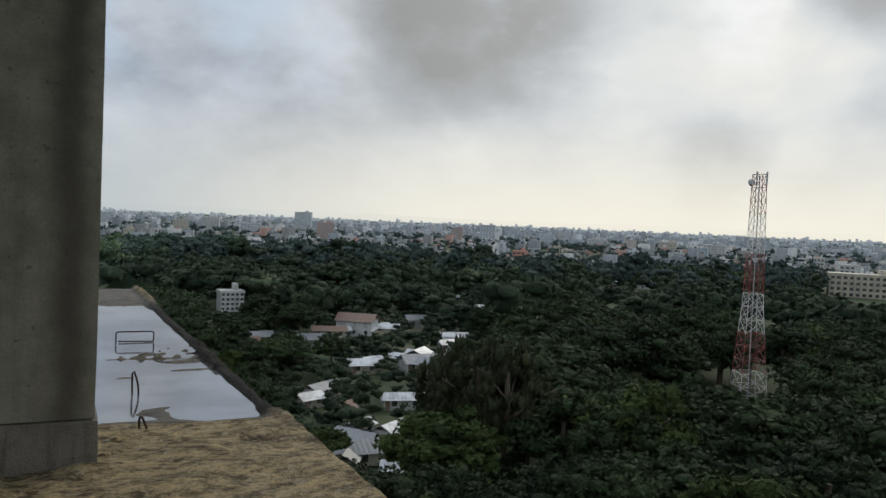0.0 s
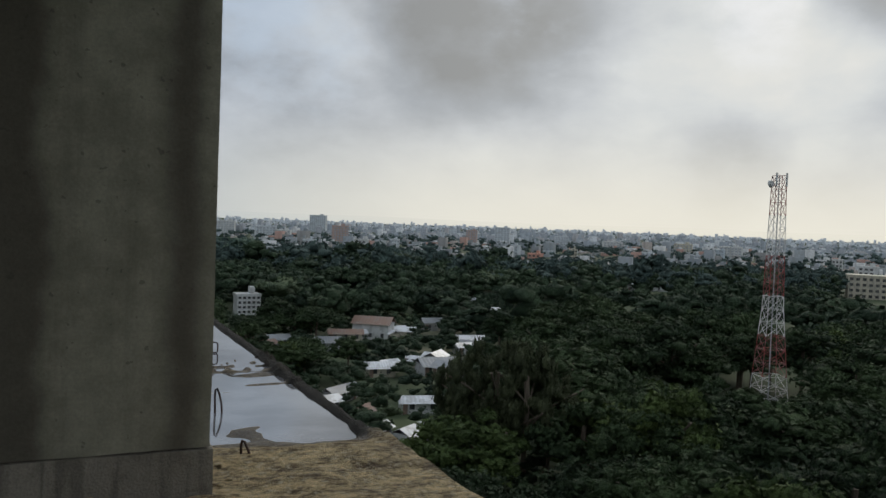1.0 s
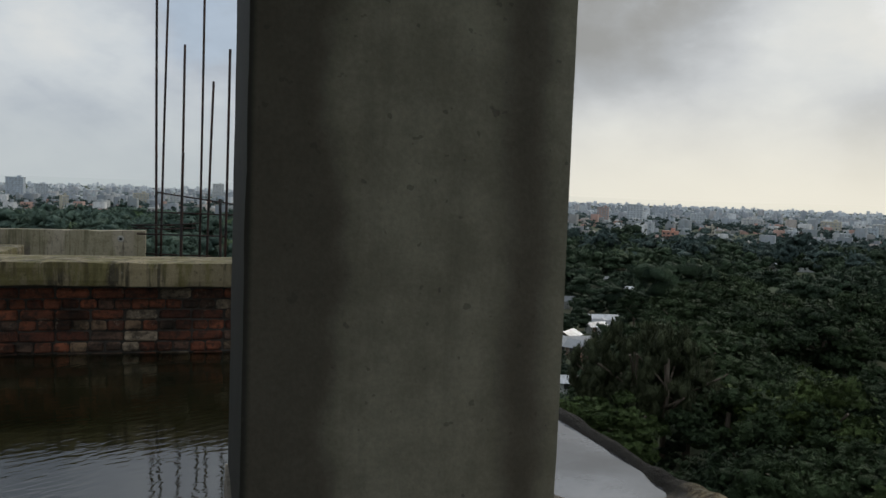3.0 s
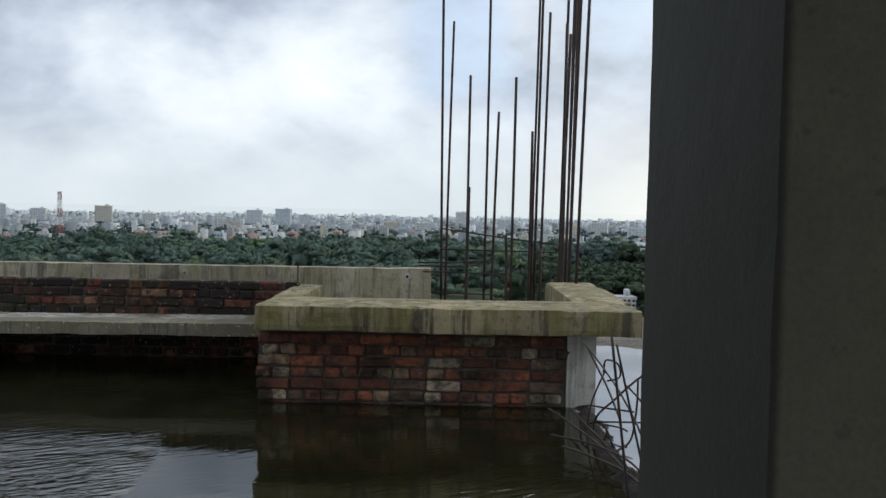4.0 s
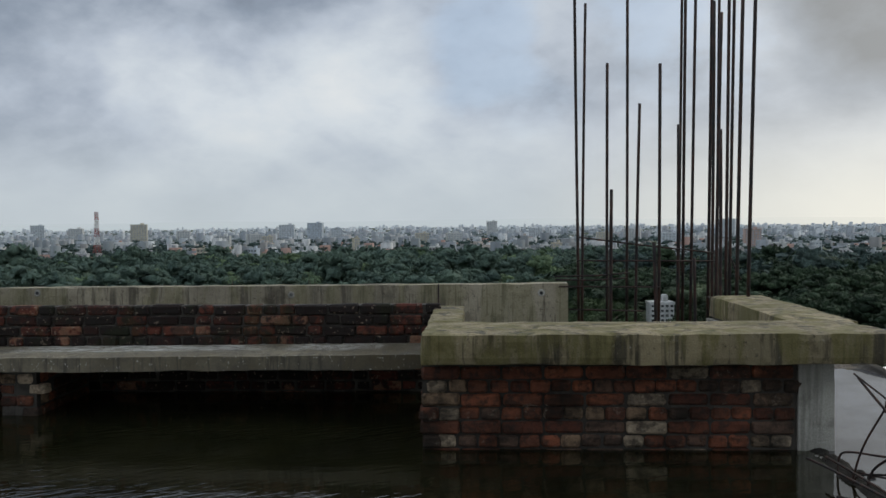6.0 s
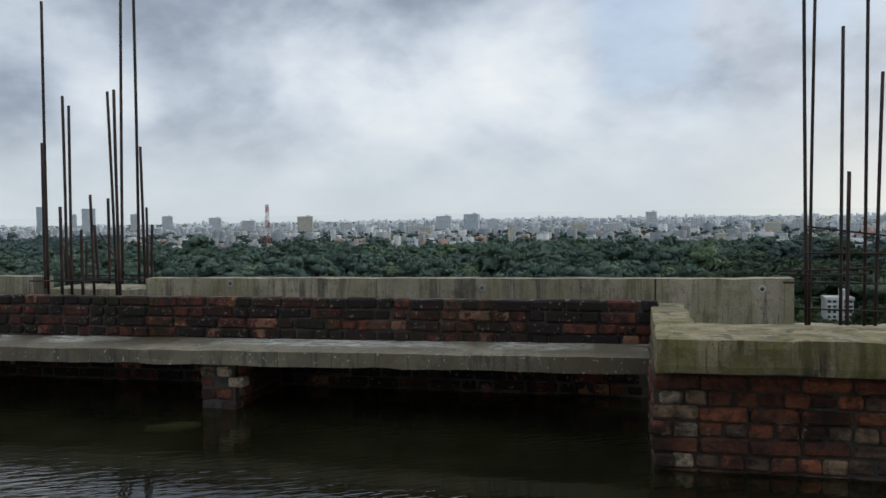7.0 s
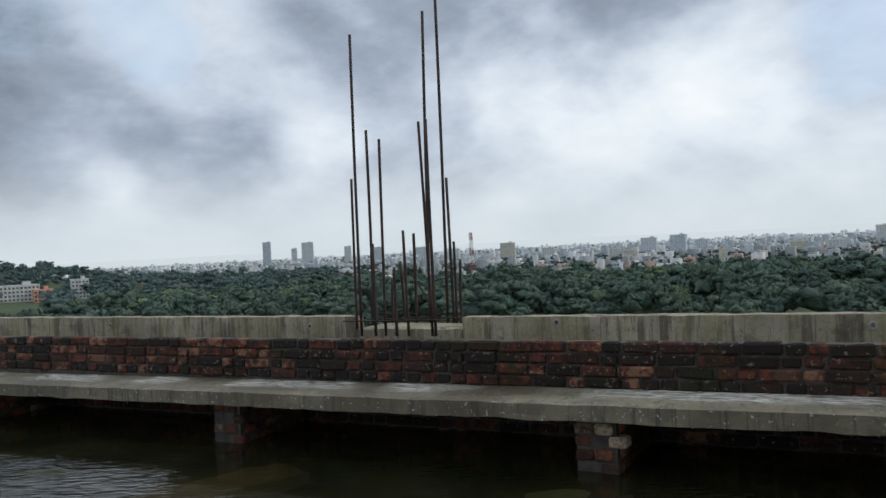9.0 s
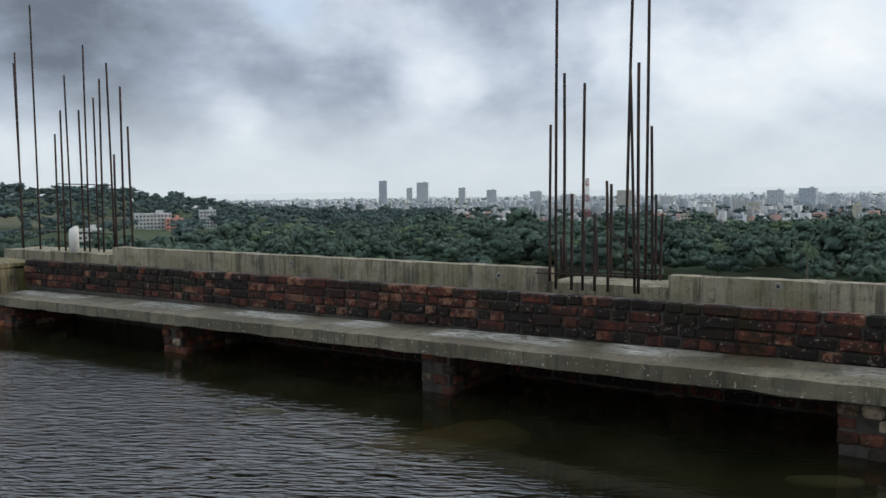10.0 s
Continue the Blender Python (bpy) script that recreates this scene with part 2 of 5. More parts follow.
def b_slab(kit, bsdf, vec):
    add, put, maths, vmath, ramp, mix, noise_tex = kit
    big = noise_tex(vec, 1.1, 6, 0.62)
    mid = noise_tex(stretched(kit, vec, 7.0, 12.0, 7.0), 1.0, 10, 0.80, 0.0)
    grain = noise_tex(vec, 64.0, 6, 0.75)
    col = mix(ramp(mid, 0.32, 0.66), (0.12, 0.076, 0.032), (0.80, 0.62, 0.33))
    col = mix(maths("MULTIPLY", ramp(big, 0.52, 0.76), 0.6), col, (0.07, 0.045, 0.022))
    col = mix(0.8, col, mix(grain, (0.25, 0.25, 0.25), (1.85, 1.85, 1.85)), "MULTIPLY")
    part_z = add("ShaderNodeSeparateXYZ")
    put(part_z.inputs[0], vec)
    soaked = ramp(maths("ADD", part_z.outputs[2], maths("MULTIPLY", maths("SUBTRACT", big, 0.5), 0.05)), 0.034, 0.072, 1.0, 0.0)
    col = mix(maths("MULTIPLY", soaked, 0.8), col, (0.05, 0.036, 0.022))
    grit = noise_tex(vec, 16.0, 6, 0.75)
    col = mix(maths("MULTIPLY", ramp(grit, 0.56, 0.72), 0.65), col, (0.050, 0.032, 0.017))
    fleck = noise_tex(vec, 23.0, 5, 0.7)
    col = mix(maths("MULTIPLY", maths("MULTIPLY", ramp(fleck, 0.54, 0.74), ramp(soaked, 0.0, 1.0, 1.0, 0.0)), 0.7), col, (0.72, 0.62, 0.42))
    crust = maths("MULTIPLY", ramp(maths("ADD", part_z.outputs[0], maths("MULTIPLY", maths("SUBTRACT", big, 0.5), 0.12)), 2.79, 2.86), ramp(part_z.outputs[1], 4.3, 4.7))
    crust = maths("MULTIPLY", crust, ramp(part_z.outputs[1], 10.2, 11.4, 1.0, 0.35))
    rim_edge = ramp(maths("ADD", part_z.outputs[0], maths("MULTIPLY", maths("SUBTRACT", mid, 0.5), 0.15)), 1.36, 1.50, 1.0, 0.0)
    crust = maths("MAXIMUM", crust, maths("MULTIPLY", rim_edge, ramp(part_z.outputs[1], 4.6, 5.2)))
    col = mix(maths("MULTIPLY", crust, 0.95), col, (0.020, 0.017, 0.012))
    put(bsdf.inputs["Base Color"], col)
    put(bsdf.inputs["Roughness"], maths("MAXIMUM", maths("SUBTRACT", 0.9, maths("MULTIPLY", soaked, 0.45)), crust))
    bump(kit, bsdf, maths("ADD", maths("ADD", mid, grit), maths("MULTIPLY", grain, 0.5)), 1.0, 0.05)


M_SLAB = material("rough_stained_slab", b_slab, "Position")


def b_brick(kit, bsdf, vec):
    add, put, maths, vmath, ramp, mix, noise_tex = kit
    rnd = add("ShaderNodeObjectInfo").outputs["Random"]
    pos = add("ShaderNodeNewGeometry").outputs["Position"]
    tone = add("ShaderNodeMath", op="FRACT")
    put(tone.inputs[0], maths("MULTIPLY", rnd, 7.31))
    hue = mix(tone.outputs[0], (0.115, 0.044, 0.030), (0.40, 0.135, 0.070))
    hue = mix(ramp(rnd, 0.58, 0.62), hue, (0.17, 0.105, 0.075))
    hue = mix(ramp(rnd, 0.76, 0.79), hue, (0.36, 0.24, 0.15))
    hue = mix(ramp(rnd, 0.92, 0.94), hue, (0.56, 0.44, 0.31))
    mid = noise_tex(pos, 16.0, 5, 0.65)
    grain = noise_tex(pos, 110.0, 4, 0.6)
    big = noise_tex(stretched(kit, pos, 1.6, 1.6, 4.5), 1.0, 5, 0.6)
    col = mix(maths("MULTIPLY", ramp(mid, 0.45, 0.70), 0.7), hue, (0.05, 0.04, 0.033))
    col = mix(maths("MULTIPLY", ramp(big, 0.40, 0.60), maths("ADD", 0.10, maths("MULTIPLY", tone.outputs[0], 0.55))), col, (0.030, 0.026, 0.023))
    col = mix(0.4, col, mix(grain, (0.4, 0.4, 0.4), (1.5, 1.5, 1.5)), "MULTIPLY")
    soot = noise_tex(stretched(kit, pos, 2.2, 2.2, 3.0), 1.0, 7, 0.7)
    col = mix(maths("MULTIPLY", ramp(soot, 0.36, 0.72), 0.80), col, (0.020, 0.018, 0.014))
    lime = noise_tex(pos, 9.0, 7, 0.72)
    col = mix(maths("MULTIPLY", ramp(lime, 0.66, 0.88), 0.6), col, (0.42, 0.36, 0.28))
    put(bsdf.inputs["Base Color"], col)
    put(bsdf.inputs["Roughness"], 0.92)
    put(bsdf.inputs["Specular IOR Level"], 0.2)
    bump(kit, bsdf, maths("ADD", mid, maths("MULTIPLY", grain, 0.6)), 1.0, 0.014)


M_BRICK = material("old_brick", b_brick)


def b_dark_brick(kit, bsdf, vec):
    add, put, maths, vmath, ramp, mix, noise_tex = kit
    rnd = add("ShaderNodeObjectInfo").outputs["Random"]
    pos = add("ShaderNodeNewGeometry").outputs["Position"]
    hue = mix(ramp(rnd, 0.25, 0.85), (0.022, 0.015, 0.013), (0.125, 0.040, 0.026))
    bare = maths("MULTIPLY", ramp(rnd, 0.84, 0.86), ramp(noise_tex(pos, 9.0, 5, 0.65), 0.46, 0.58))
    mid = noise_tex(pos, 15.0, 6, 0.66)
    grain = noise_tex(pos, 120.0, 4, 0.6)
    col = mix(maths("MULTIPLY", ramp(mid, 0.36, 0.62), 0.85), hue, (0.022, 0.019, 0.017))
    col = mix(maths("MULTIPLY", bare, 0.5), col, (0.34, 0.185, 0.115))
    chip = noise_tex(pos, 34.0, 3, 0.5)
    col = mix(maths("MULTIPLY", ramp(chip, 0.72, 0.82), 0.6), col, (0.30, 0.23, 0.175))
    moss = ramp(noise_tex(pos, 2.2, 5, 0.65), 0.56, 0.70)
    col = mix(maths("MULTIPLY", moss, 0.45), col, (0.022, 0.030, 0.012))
    col = mix(0.4, col, mix(grain, (0.4, 0.4, 0.4), (1.5, 1.5, 1.5)), "MULTIPLY")
    put(bsdf.inputs["Base Color"], col)
    put(bsdf.inputs["Roughness"], 0.9)
    put(bsdf.inputs["Specular IOR Level"], 0.2)
    bump(kit, bsdf, maths("ADD", mid, maths("MULTIPLY", grain, 0.5)), 0.7, 0.008)


M_DARK_BRICK = material("soot_dark_brick", b_dark_brick)


def b_rebar(kit, bsdf, vec):
    add, put, maths, vmath, ramp, mix, noise_tex = kit
    pos = add("ShaderNodeNewGeometry").outputs["Position"]
    n = noise_tex(stretched(kit, pos, 30, 30, 6), 1.0, 5, 0.6)
    put(bsdf.inputs["Base Color"], mix(ramp(n, 0.35, 0.7), (0.016, 0.013, 0.013), (0.055, 0.026, 0.018)))
    put(bsdf.inputs["Roughness"], 0.72)
    put(bsdf.inputs["Metallic"], 0.15)
    bump(kit, bsdf, noise_tex(pos, 160.0, 3, 0.6), 0.15, 0.002)


M_REBAR = material("rusty_steel", b_rebar)


def water_look(name, lo, hi, ior, through_it, fine, coarse, rough=0.02):
    def build(kit, bsdf, vec):
        add, put, maths, vmath, ramp, mix, noise_tex = kit
        n = noise_tex(vec, 1.3, 6, 0.62)
        put(bsdf.inputs["Base Color"], mix(ramp(n, 0.3, 0.7), lo, hi))
        put(bsdf.inputs["Roughness"], rough)
        put(bsdf.inputs["IOR"], ior)
        if through_it:
            clear_part = add("ShaderNodeBsdfTransparent")
            put(clear_part.inputs[0], (0.66, 0.62, 0.45, 1))
            murk = add("ShaderNodeMixShader")
            goal = bsdf.outputs[0].links[0].to_socket
            put(murk.inputs[0], through_it), put(murk.inputs[1], bsdf.outputs[0]), put(murk.inputs[2], clear_part.outputs[0])
            put(goal, murk.outputs[0])
        split = add("ShaderNodeSeparateXYZ")
        put(split.inputs[0], vec)
        lee = maths("ADD", split.outputs[1], maths("ADD", maths("MULTIPLY", ramp(split.outputs[0], -9.0, -3.0), 1.0), maths("MULTIPLY", ramp(split.outputs[0], -1.5, -0.6), 5.0)))
        lee = maths("ADD", lee, maths("MULTIPLY", maths("SUBTRACT", noise_tex(vec, 0.5, 2, 0.5), 0.5), 1.2))
        calm = ramp(lee, 6.9, 8.6, 1.0, 0.02)
        w1 = noise_tex(stretched(kit, vec, 2.4, 6.5, 1), 1.0, 2, 0.45, 0.6)
        turned = add("ShaderNodeVectorRotate")
        turned.rotation_type = "Z_AXIS"
        put(turned.inputs["Vector"], vec), put(turned.inputs["Angle"], -0.5)
        w2 = noise_tex(stretched(kit, turned.outputs[0], 6.0, 24.0, 1), 1.0, 2, 0.5, 0.3)
        gust = ramp(noise_tex(vec, 0.45, 2, 0.5), 0.30, 0.70, 0.25, 1.0)
        h = maths("ADD", maths("MULTIPLY", w1, coarse), maths("MULTIPLY", maths("MULTIPLY", w2, fine), gust))
        bump(kit, bsdf, maths("MULTIPLY", h, calm), 1.0, 0.03)
    return material(name, build, "Position")


M_WATER = water_look("murky_rain_water", (0.010, 0.011, 0.005), (0.020, 0.020, 0.009), 3.0, 0.28, 2.0, 0.85)
M_PUDDLE = water_look("shallow_silty_water", (0.050, 0.050, 0.054), (0.170, 0.174, 0.186), 2.7, 0.0, 0.14, 0.30, 0.05)


def b_mud(kit, bsdf, vec):
    add, put, maths, vmath, ramp, mix, noise_tex = kit
    n = noise_tex(vec, 3.0, 5, 0.6)
    put(bsdf.inputs["Base Color"], mix(n, (0.012, 0.012, 0.005), (0.050, 0.040, 0.018)))
    put(bsdf.inputs["Roughness"], 0.95)


M_MUD = material("algae_mud", b_mud, "Position")


def foliage(name, lo, hi, far=0.0):
    def build(kit, bsdf, vec):
        add, put, maths, vmath, ramp, mix, noise_tex = kit
        geo = add("ShaderNodeNewGeometry")
        tree_rnd = add("ShaderNodeObjectInfo").outputs["Random"]
        leaf = geo.outputs["Random Per Island"]
        wide = noise_tex(geo.outputs["Position"], 0.05, 5, 0.65)
        f = maths("ADD", maths("MULTIPLY", leaf, 0.28), maths("MULTIPLY", ramp(wide, 0.30, 0.74), 0.62))
        f = maths("ADD", f, maths("MULTIPLY", tree_rnd, 0.25), True)
        tuft = noise_tex(geo.outputs["Position"], 3.4 - far * 2.9, 7, 0.76)
        f = maths("ADD", f, maths("MULTIPLY", maths("SUBTRACT", tuft, 0.5), 0.9), True)
        put(bsdf.inputs["Base Color"], mix(f, lo, hi))
        put(bsdf.inputs["Roughness"], 0.8)
        put(bsdf.inputs["Specular IOR Level"], 0.2)
        bump(kit, bsdf, tuft, 0.9 - 0.2 * far, 0.5 + far * 1.3)
    return material(name, build)


M_LEAF = foliage("tree_leaves", (0.013, 0.027, 0.013), (0.064, 0.102, 0.040))
M_LEAF_LIGHT = foliage("light_leaves", (0.020, 0.042, 0.012), (0.115, 0.165, 0.048))
M_LEAF_FINE = foliage("feathery_leaves", (0.026, 0.036, 0.018), (0.100, 0.118, 0.056))
M_WOODS = foliage("woods_leaves", (0.012, 0.027, 0.018), (0.060, 0.096, 0.050), 0.5)
M_WOODS_PALE = foliage("pale_woods_leaves", (0.045, 0.075, 0.045), (0.155, 0.200, 0.110), 0.5)
# distant leaf colours have aerial haze painted in: bluer and paler farther out
M_WOODS_MID = foliage("mid_hazed_leaves", (0.034, 0.060, 0.058), (0.084, 0.125, 0.108), 0.8)
M_WOODS_FAR = foliage("far_hazed_leaves", (0.054, 0.092, 0.080), (0.120, 0.178, 0.130), 0.8)
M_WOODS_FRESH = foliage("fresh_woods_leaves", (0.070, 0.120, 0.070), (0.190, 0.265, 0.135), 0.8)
M_WOODS_HILL = foliage("hill_hazed_leaves", (0.050, 0.088, 0.092), (0.120, 0.170, 0.160), 0.9)
M_WOODS_LAST = foliage("last_hazed_leaves", (0.16, 0.205, 0.215), (0.23, 0.28, 0.28), 1.0)


def b_bark(kit, bsdf, vec):
    add, put, maths, vmath, ramp, mix, noise_tex = kit
    n = noise_tex(stretched(kit, vec, 4, 4, 0.8), 1.0, 5, 0.6)
    put(bsdf.inputs["Base Color"], mix(n, (0.07, 0.055, 0.04), (0.20, 0.16, 0.12)))
    put(bsdf.inputs["Roughness"], 0.9)


M_BARK = material("bark", b_bark)


def b_ground(kit, bsdf, vec):
    add, put, maths, vmath, ramp, mix, noise_tex = kit
    a = noise_tex(vec, 0.012, 6, 0.6)
    b = noise_tex(vec, 0.12, 6, 0.65)
    col = mix(b, (0.018, 0.034, 0.013), (0.060, 0.085, 0.030))
    col = mix(maths("MULTIPLY", ramp(a, 0.55, 0.70), 0.6), col, (0.16, 0.15, 0.10))
    put(bsdf.inputs["Base Color"], col)
    put(bsdf.inputs["Roughness"], 0.95)


M_GROUND = material("grassy_ground", b_ground, "Position")


def painted(name, colours, rough=0.7, island=True):
    """Weathered paint or plaster; alike boxes of one mesh differ in colour."""
    def build(kit, bsdf, vec):
        add, put, maths, vmath, ramp, mix, noise_tex = kit
        geo = add("ShaderNodeNewGeometry")
        rnd = geo.outputs["Random Per Island"] if island else add("ShaderNodeObjectInfo").outputs["Random"]
        r = add("ShaderNodeValToRGB")
        r.color_ramp.interpolation = "CONSTANT"
        while len(r.color_ramp.elements) < len(colours):
            r.color_ramp.elements.new(0.5)
        for i, c in enumerate(colours):
            r.color_ramp.elements[i].position = i / len(colours)
            r.color_ramp.elements[i].color = (*c, 1)
        put(r.inputs[0], rnd)
        dirt = noise_tex(stretched(kit, geo.outputs["Position"], 0.5, 0.5, 0.25), 1.0, 6, 0.65)
        col = mix(maths("MULTIPLY", ramp(dirt, 0.42, 0.70), 0.45), r.outputs[0], (0.20, 0.20, 0.19))
        put(bsdf.inputs["Base Color"], col)
        put(bsdf.inputs["Roughness"], rough)
    return material(name, build)


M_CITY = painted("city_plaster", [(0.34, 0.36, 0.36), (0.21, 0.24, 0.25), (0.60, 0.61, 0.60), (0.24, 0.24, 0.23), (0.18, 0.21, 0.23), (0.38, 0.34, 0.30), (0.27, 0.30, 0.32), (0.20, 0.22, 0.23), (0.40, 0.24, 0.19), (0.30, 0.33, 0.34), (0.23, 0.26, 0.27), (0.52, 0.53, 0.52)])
# mid and far town walls: haze put into the colour, paler with distance
M_CITY_MID = painted("hazed_mid_plaster", [(0.42, 0.46, 0.48), (0.31, 0.35, 0.38), (0.60, 0.63, 0.64), (0.34, 0.36, 0.38), (0.28, 0.32, 0.35), (0.40, 0.40, 0.40), (0.35, 0.39, 0.42), (0.32, 0.35, 0.38), (0.30, 0.34, 0.37)])
M_CITY_FAR = painted("hazed_far_plaster", [(0.60, 0.65, 0.68), (0.54, 0.59, 0.63), (0.72, 0.75, 0.77), (0.57, 0.62, 0.65), (0.58, 0.63, 0.67)])
M_WHITE = painted("white_plaster", [(0.56, 0.57, 0.56)])
M_CREAM = painted("cream_plaster", [(0.52, 0.48, 0.38)])
M_GREY_PLASTER = painted("grey_plaster", [(0.42, 0.43, 0.44)])
M_PINK = painted("salmon_plaster", [(0.62, 0.30, 0.22)])
M_BLUE_GREY = painted("blue_grey_facade", [(0.36, 0.41, 0.47)])
# panes and facades of far blocks, greyed in colour to stand for haze
M_WINDOW = painted("hazed_window_glass", [(0.33, 0.37, 0.41)], 0.3)
M_FAR_GREY = painted("hazed_grey_facade", [(0.56, 0.60, 0.63)])
M_FAR_PINK = painted("hazed_salmon_facade", [(0.46, 0.33, 0.29)])
M_FAR_BLUE = painted("hazed_blue_facade", [(0.47, 0.53, 0.59)])
M_TIN = painted("tin_sheet", [(0.27, 0.285, 0.30)], 0.45)
M_TIN_NEW = painted("bright_tin_sheet", [(0.66, 0.68, 0.70)], 0.38)
M_TIN_RUST = painted("rusty_tin_sheet", [(0.24, 0.15, 0.11)], 0.6)
M_DARK = painted("dark_opening", [(0.035, 0.038, 0.042)], 0.3)
M_RED = painted("red_tower_paint", [(0.30, 0.060, 0.055)], 0.5)
M_TOWER_WHITE = painted("white_tower_paint", [(0.72, 0.70, 0.68)], 0.5)
M_PLASTIC = painted("white_plastic", [(0.78, 0.77, 0.72)], 0.5)
M_SUNK = painted("sunken_brown_concrete", [(0.36, 0.27, 0.16)], 0.9)
M_SACK = painted("pale_sack", [(0.60, 0.64, 0.48)], 0.8)


# ---------------------------------------------------------------- mesh helpers
def mesh_of(bm, name):
    me = bpy.data.meshes.new(name)
    bm.normal_update()
    bm.to_mesh(me)
    bm.free()
    return me


def part(name, bm, mat, parent=None, label="", smooth=False):
    """One mesh object, at world coordinates unless its parent is moved later."""
    me = bm if isinstance(bm, bpy.types.Mesh) else mesh_of(bm, name)
    if not me.materials:
        me.materials.append(mat)
    if smooth:
        me.polygons.foreach_set("use_smooth", [True] * len(me.polygons))
    ob = new(name, me)
    if parent is not None:
        ob.parent = parent
    if label:
        ob["label"] = label
    return ob


def empty(name, at=(0, 0, 0), **tags):
    ob = new(name)
    ob.location = at
    ob.empty_display_size = 0.2
    return tagged(ob, **tags)


def worn_box(bm, x0, x1, y0, y1, z0, z1, step=0.12, amp=0.004, chip=0.012):
    """A cast block as a grid of faces with slightly uneven faces and worn edges, added to bm."""
    def cuts(a, b):
        n = max(1, int(round((b - a) / step)))
        return [a + (b - a) * i / n for i in range(n + 1)]
    xs, ys, zs = cuts(x0, x1), cuts(y0, y1), cuts(z0, z1)
    seen = {}

    def vert(x, y, z):
        key = (round(x, 4), round(y, 4), round(z, 4))
        if key not in seen:
            p = Vector((x, y, z))
            d = noise.noise_vector(p * 3.1) * amp + noise.noise_vector(p * 11.0) * amp * 0.5
            on = (x in (x0, x1)) + (y in (y0, y1)) + (z in (z0, z1))
            if on >= 2:
                k = chip * max(0.15, noise.noise(p * 4.7) + 0.35)
                c = Vector(((x0 + x1) / 2, (y0 + y1) / 2, (z0 + z1) / 2))
                s = Vector(((c.x - x > 0) - (c.x - x < 0) if x in (x0, x1) else 0, (c.y - y > 0) - (c.y - y < 0) if y in (y0, y1) else 0,
                            (c.z - z > 0) - (c.z - z < 0) if z in (z0, z1) else 0))
                d += s * k
            seen[key] = bm.verts.new(p + d)
        return seen[key]

    def sheet(us, vs, make, flip):
        for i in range(len(us) - 1):
            for j in range(len(vs) - 1):
                q = [make(us[i], vs[j]), make(us[i + 1], vs[j]), make(us[i + 1], vs[j + 1]), make(us[i], vs[j + 1])]
                bm.faces.new(q[::-1] if flip else q)
    sheet(xs, ys, lambda u, v: vert(u, v, z1), False)
    sheet(xs, ys, lambda u, v: vert(u, v, z0), True)
    sheet(xs, zs, lambda u, v: vert(u, y0, v), False)
    sheet(xs, zs, lambda u, v: vert(u, y1, v), True)
    sheet(ys, zs, lambda u, v: vert(x0, u, v), True)
    sheet(ys, zs, lambda u, v: vert(x1, u, v), False)
    return bm


def plain_box(bm, x0, x1, y0, y1, z0, z1):
    v = [bm.verts.new((x, y, z)) for z in (z0, z1) for y in (y0, y1) for x in (x0, x1)]
    for f in ((0, 2, 3, 1), (4, 5, 7, 6), (0, 1, 5, 4), (2, 6, 7, 3), (0, 4, 6, 2), (1, 3, 7, 5)):
        bm.faces.new([v[i] for i in f])
    return bm


def rod(bm, points, r, sides=6):
    """A bent round bar through the points, with closed ends."""
    pts = [Vector(p) for p in points]
    rings = []
    side = None
    for i, p in enumerate(pts):
        d = (pts[min(i + 1, len(pts) - 1)] - pts[max(i - 1, 0)]).normalized()
        if side is None:
            side = d.orthogonal().normalized()
        side = (side - d * side.dot(d)).normalized()
        other = d.cross(side)
        rings.append([bm.verts.new(p + (side * math.cos(a) + other * math.sin(a)) * r) for a in (2 * math.pi * k / sides for k in range(sides))])
    for a, b in zip(rings, rings[1:]):
        for k in range(sides):
            bm.faces.new((a[k], a[(k + 1) % sides], b[(k + 1) % sides], b[k]))
    bm.faces.new(rings[0][::-1])
    bm.faces.new(rings[-1])
    return bm


def curve_points(points, n=6):
    """A smooth line through the points (Catmull-Rom)."""
    p = [Vector(q) for q in points]
    p = [p[0] * 2 - p[1], *p, p[-1] * 2 - p[-2]]
    out = []
    for i in range(1, len(p) - 2):
        for k in range(n):
            t = k / n
            out.append(0.5 * ((2 * p[i]) + (p[i + 1] - p[i - 1]) * t + (2 * p[i - 1] - 5 * p[i] + 4 * p[i + 1] - p[i + 2]) * t * t
                              + (3 * p[i] - p[i - 1] - 3 * p[i + 1] + p[i + 2]) * t ** 3))
    return out + [p[-2]]


def numpy_mesh(name, verts, quads, mat, rounded=False):
    """A mesh from arrays; a row that repeats its third corner is a triangle."""
    quads = np.asarray(quads)
    tri = quads[:, 2] == quads[:, 3]
    keep = np.ones(quads.shape, bool)
    keep[tri, 3] = False
    count = np.where(tri, 3, 4)
    me = bpy.data.meshes.new(name)
    me.vertices.add(len(verts))
    me.vertices.foreach_set("co", np.asarray(verts, np.float32).ravel())
    me.loops.add(int(count.sum()))
    me.loops.foreach_set("vertex_index", quads[keep].astype(np.int32))
    me.polygons.add(len(quads))
    me.polygons.foreach_set("loop_start", np.concatenate([[0], np.cumsum(count)[:-1]]).astype(np.int32))
    if rounded:
        me.polygons.foreach_set("use_smooth", np.ones(len(quads), bool))
    me.update(calc_edges=True)
    me.validate()
    me.materials.append(mat)
    return me


# ---------------------------------------------------------------- the roof
def smooth(v, a, b):
    t = min(1.0, max(0.0, (v - a) / (b - a)))
    return t * t * (3 - 2 * t)


ROOF_X = 2.98                         # outer edge of the roof slab


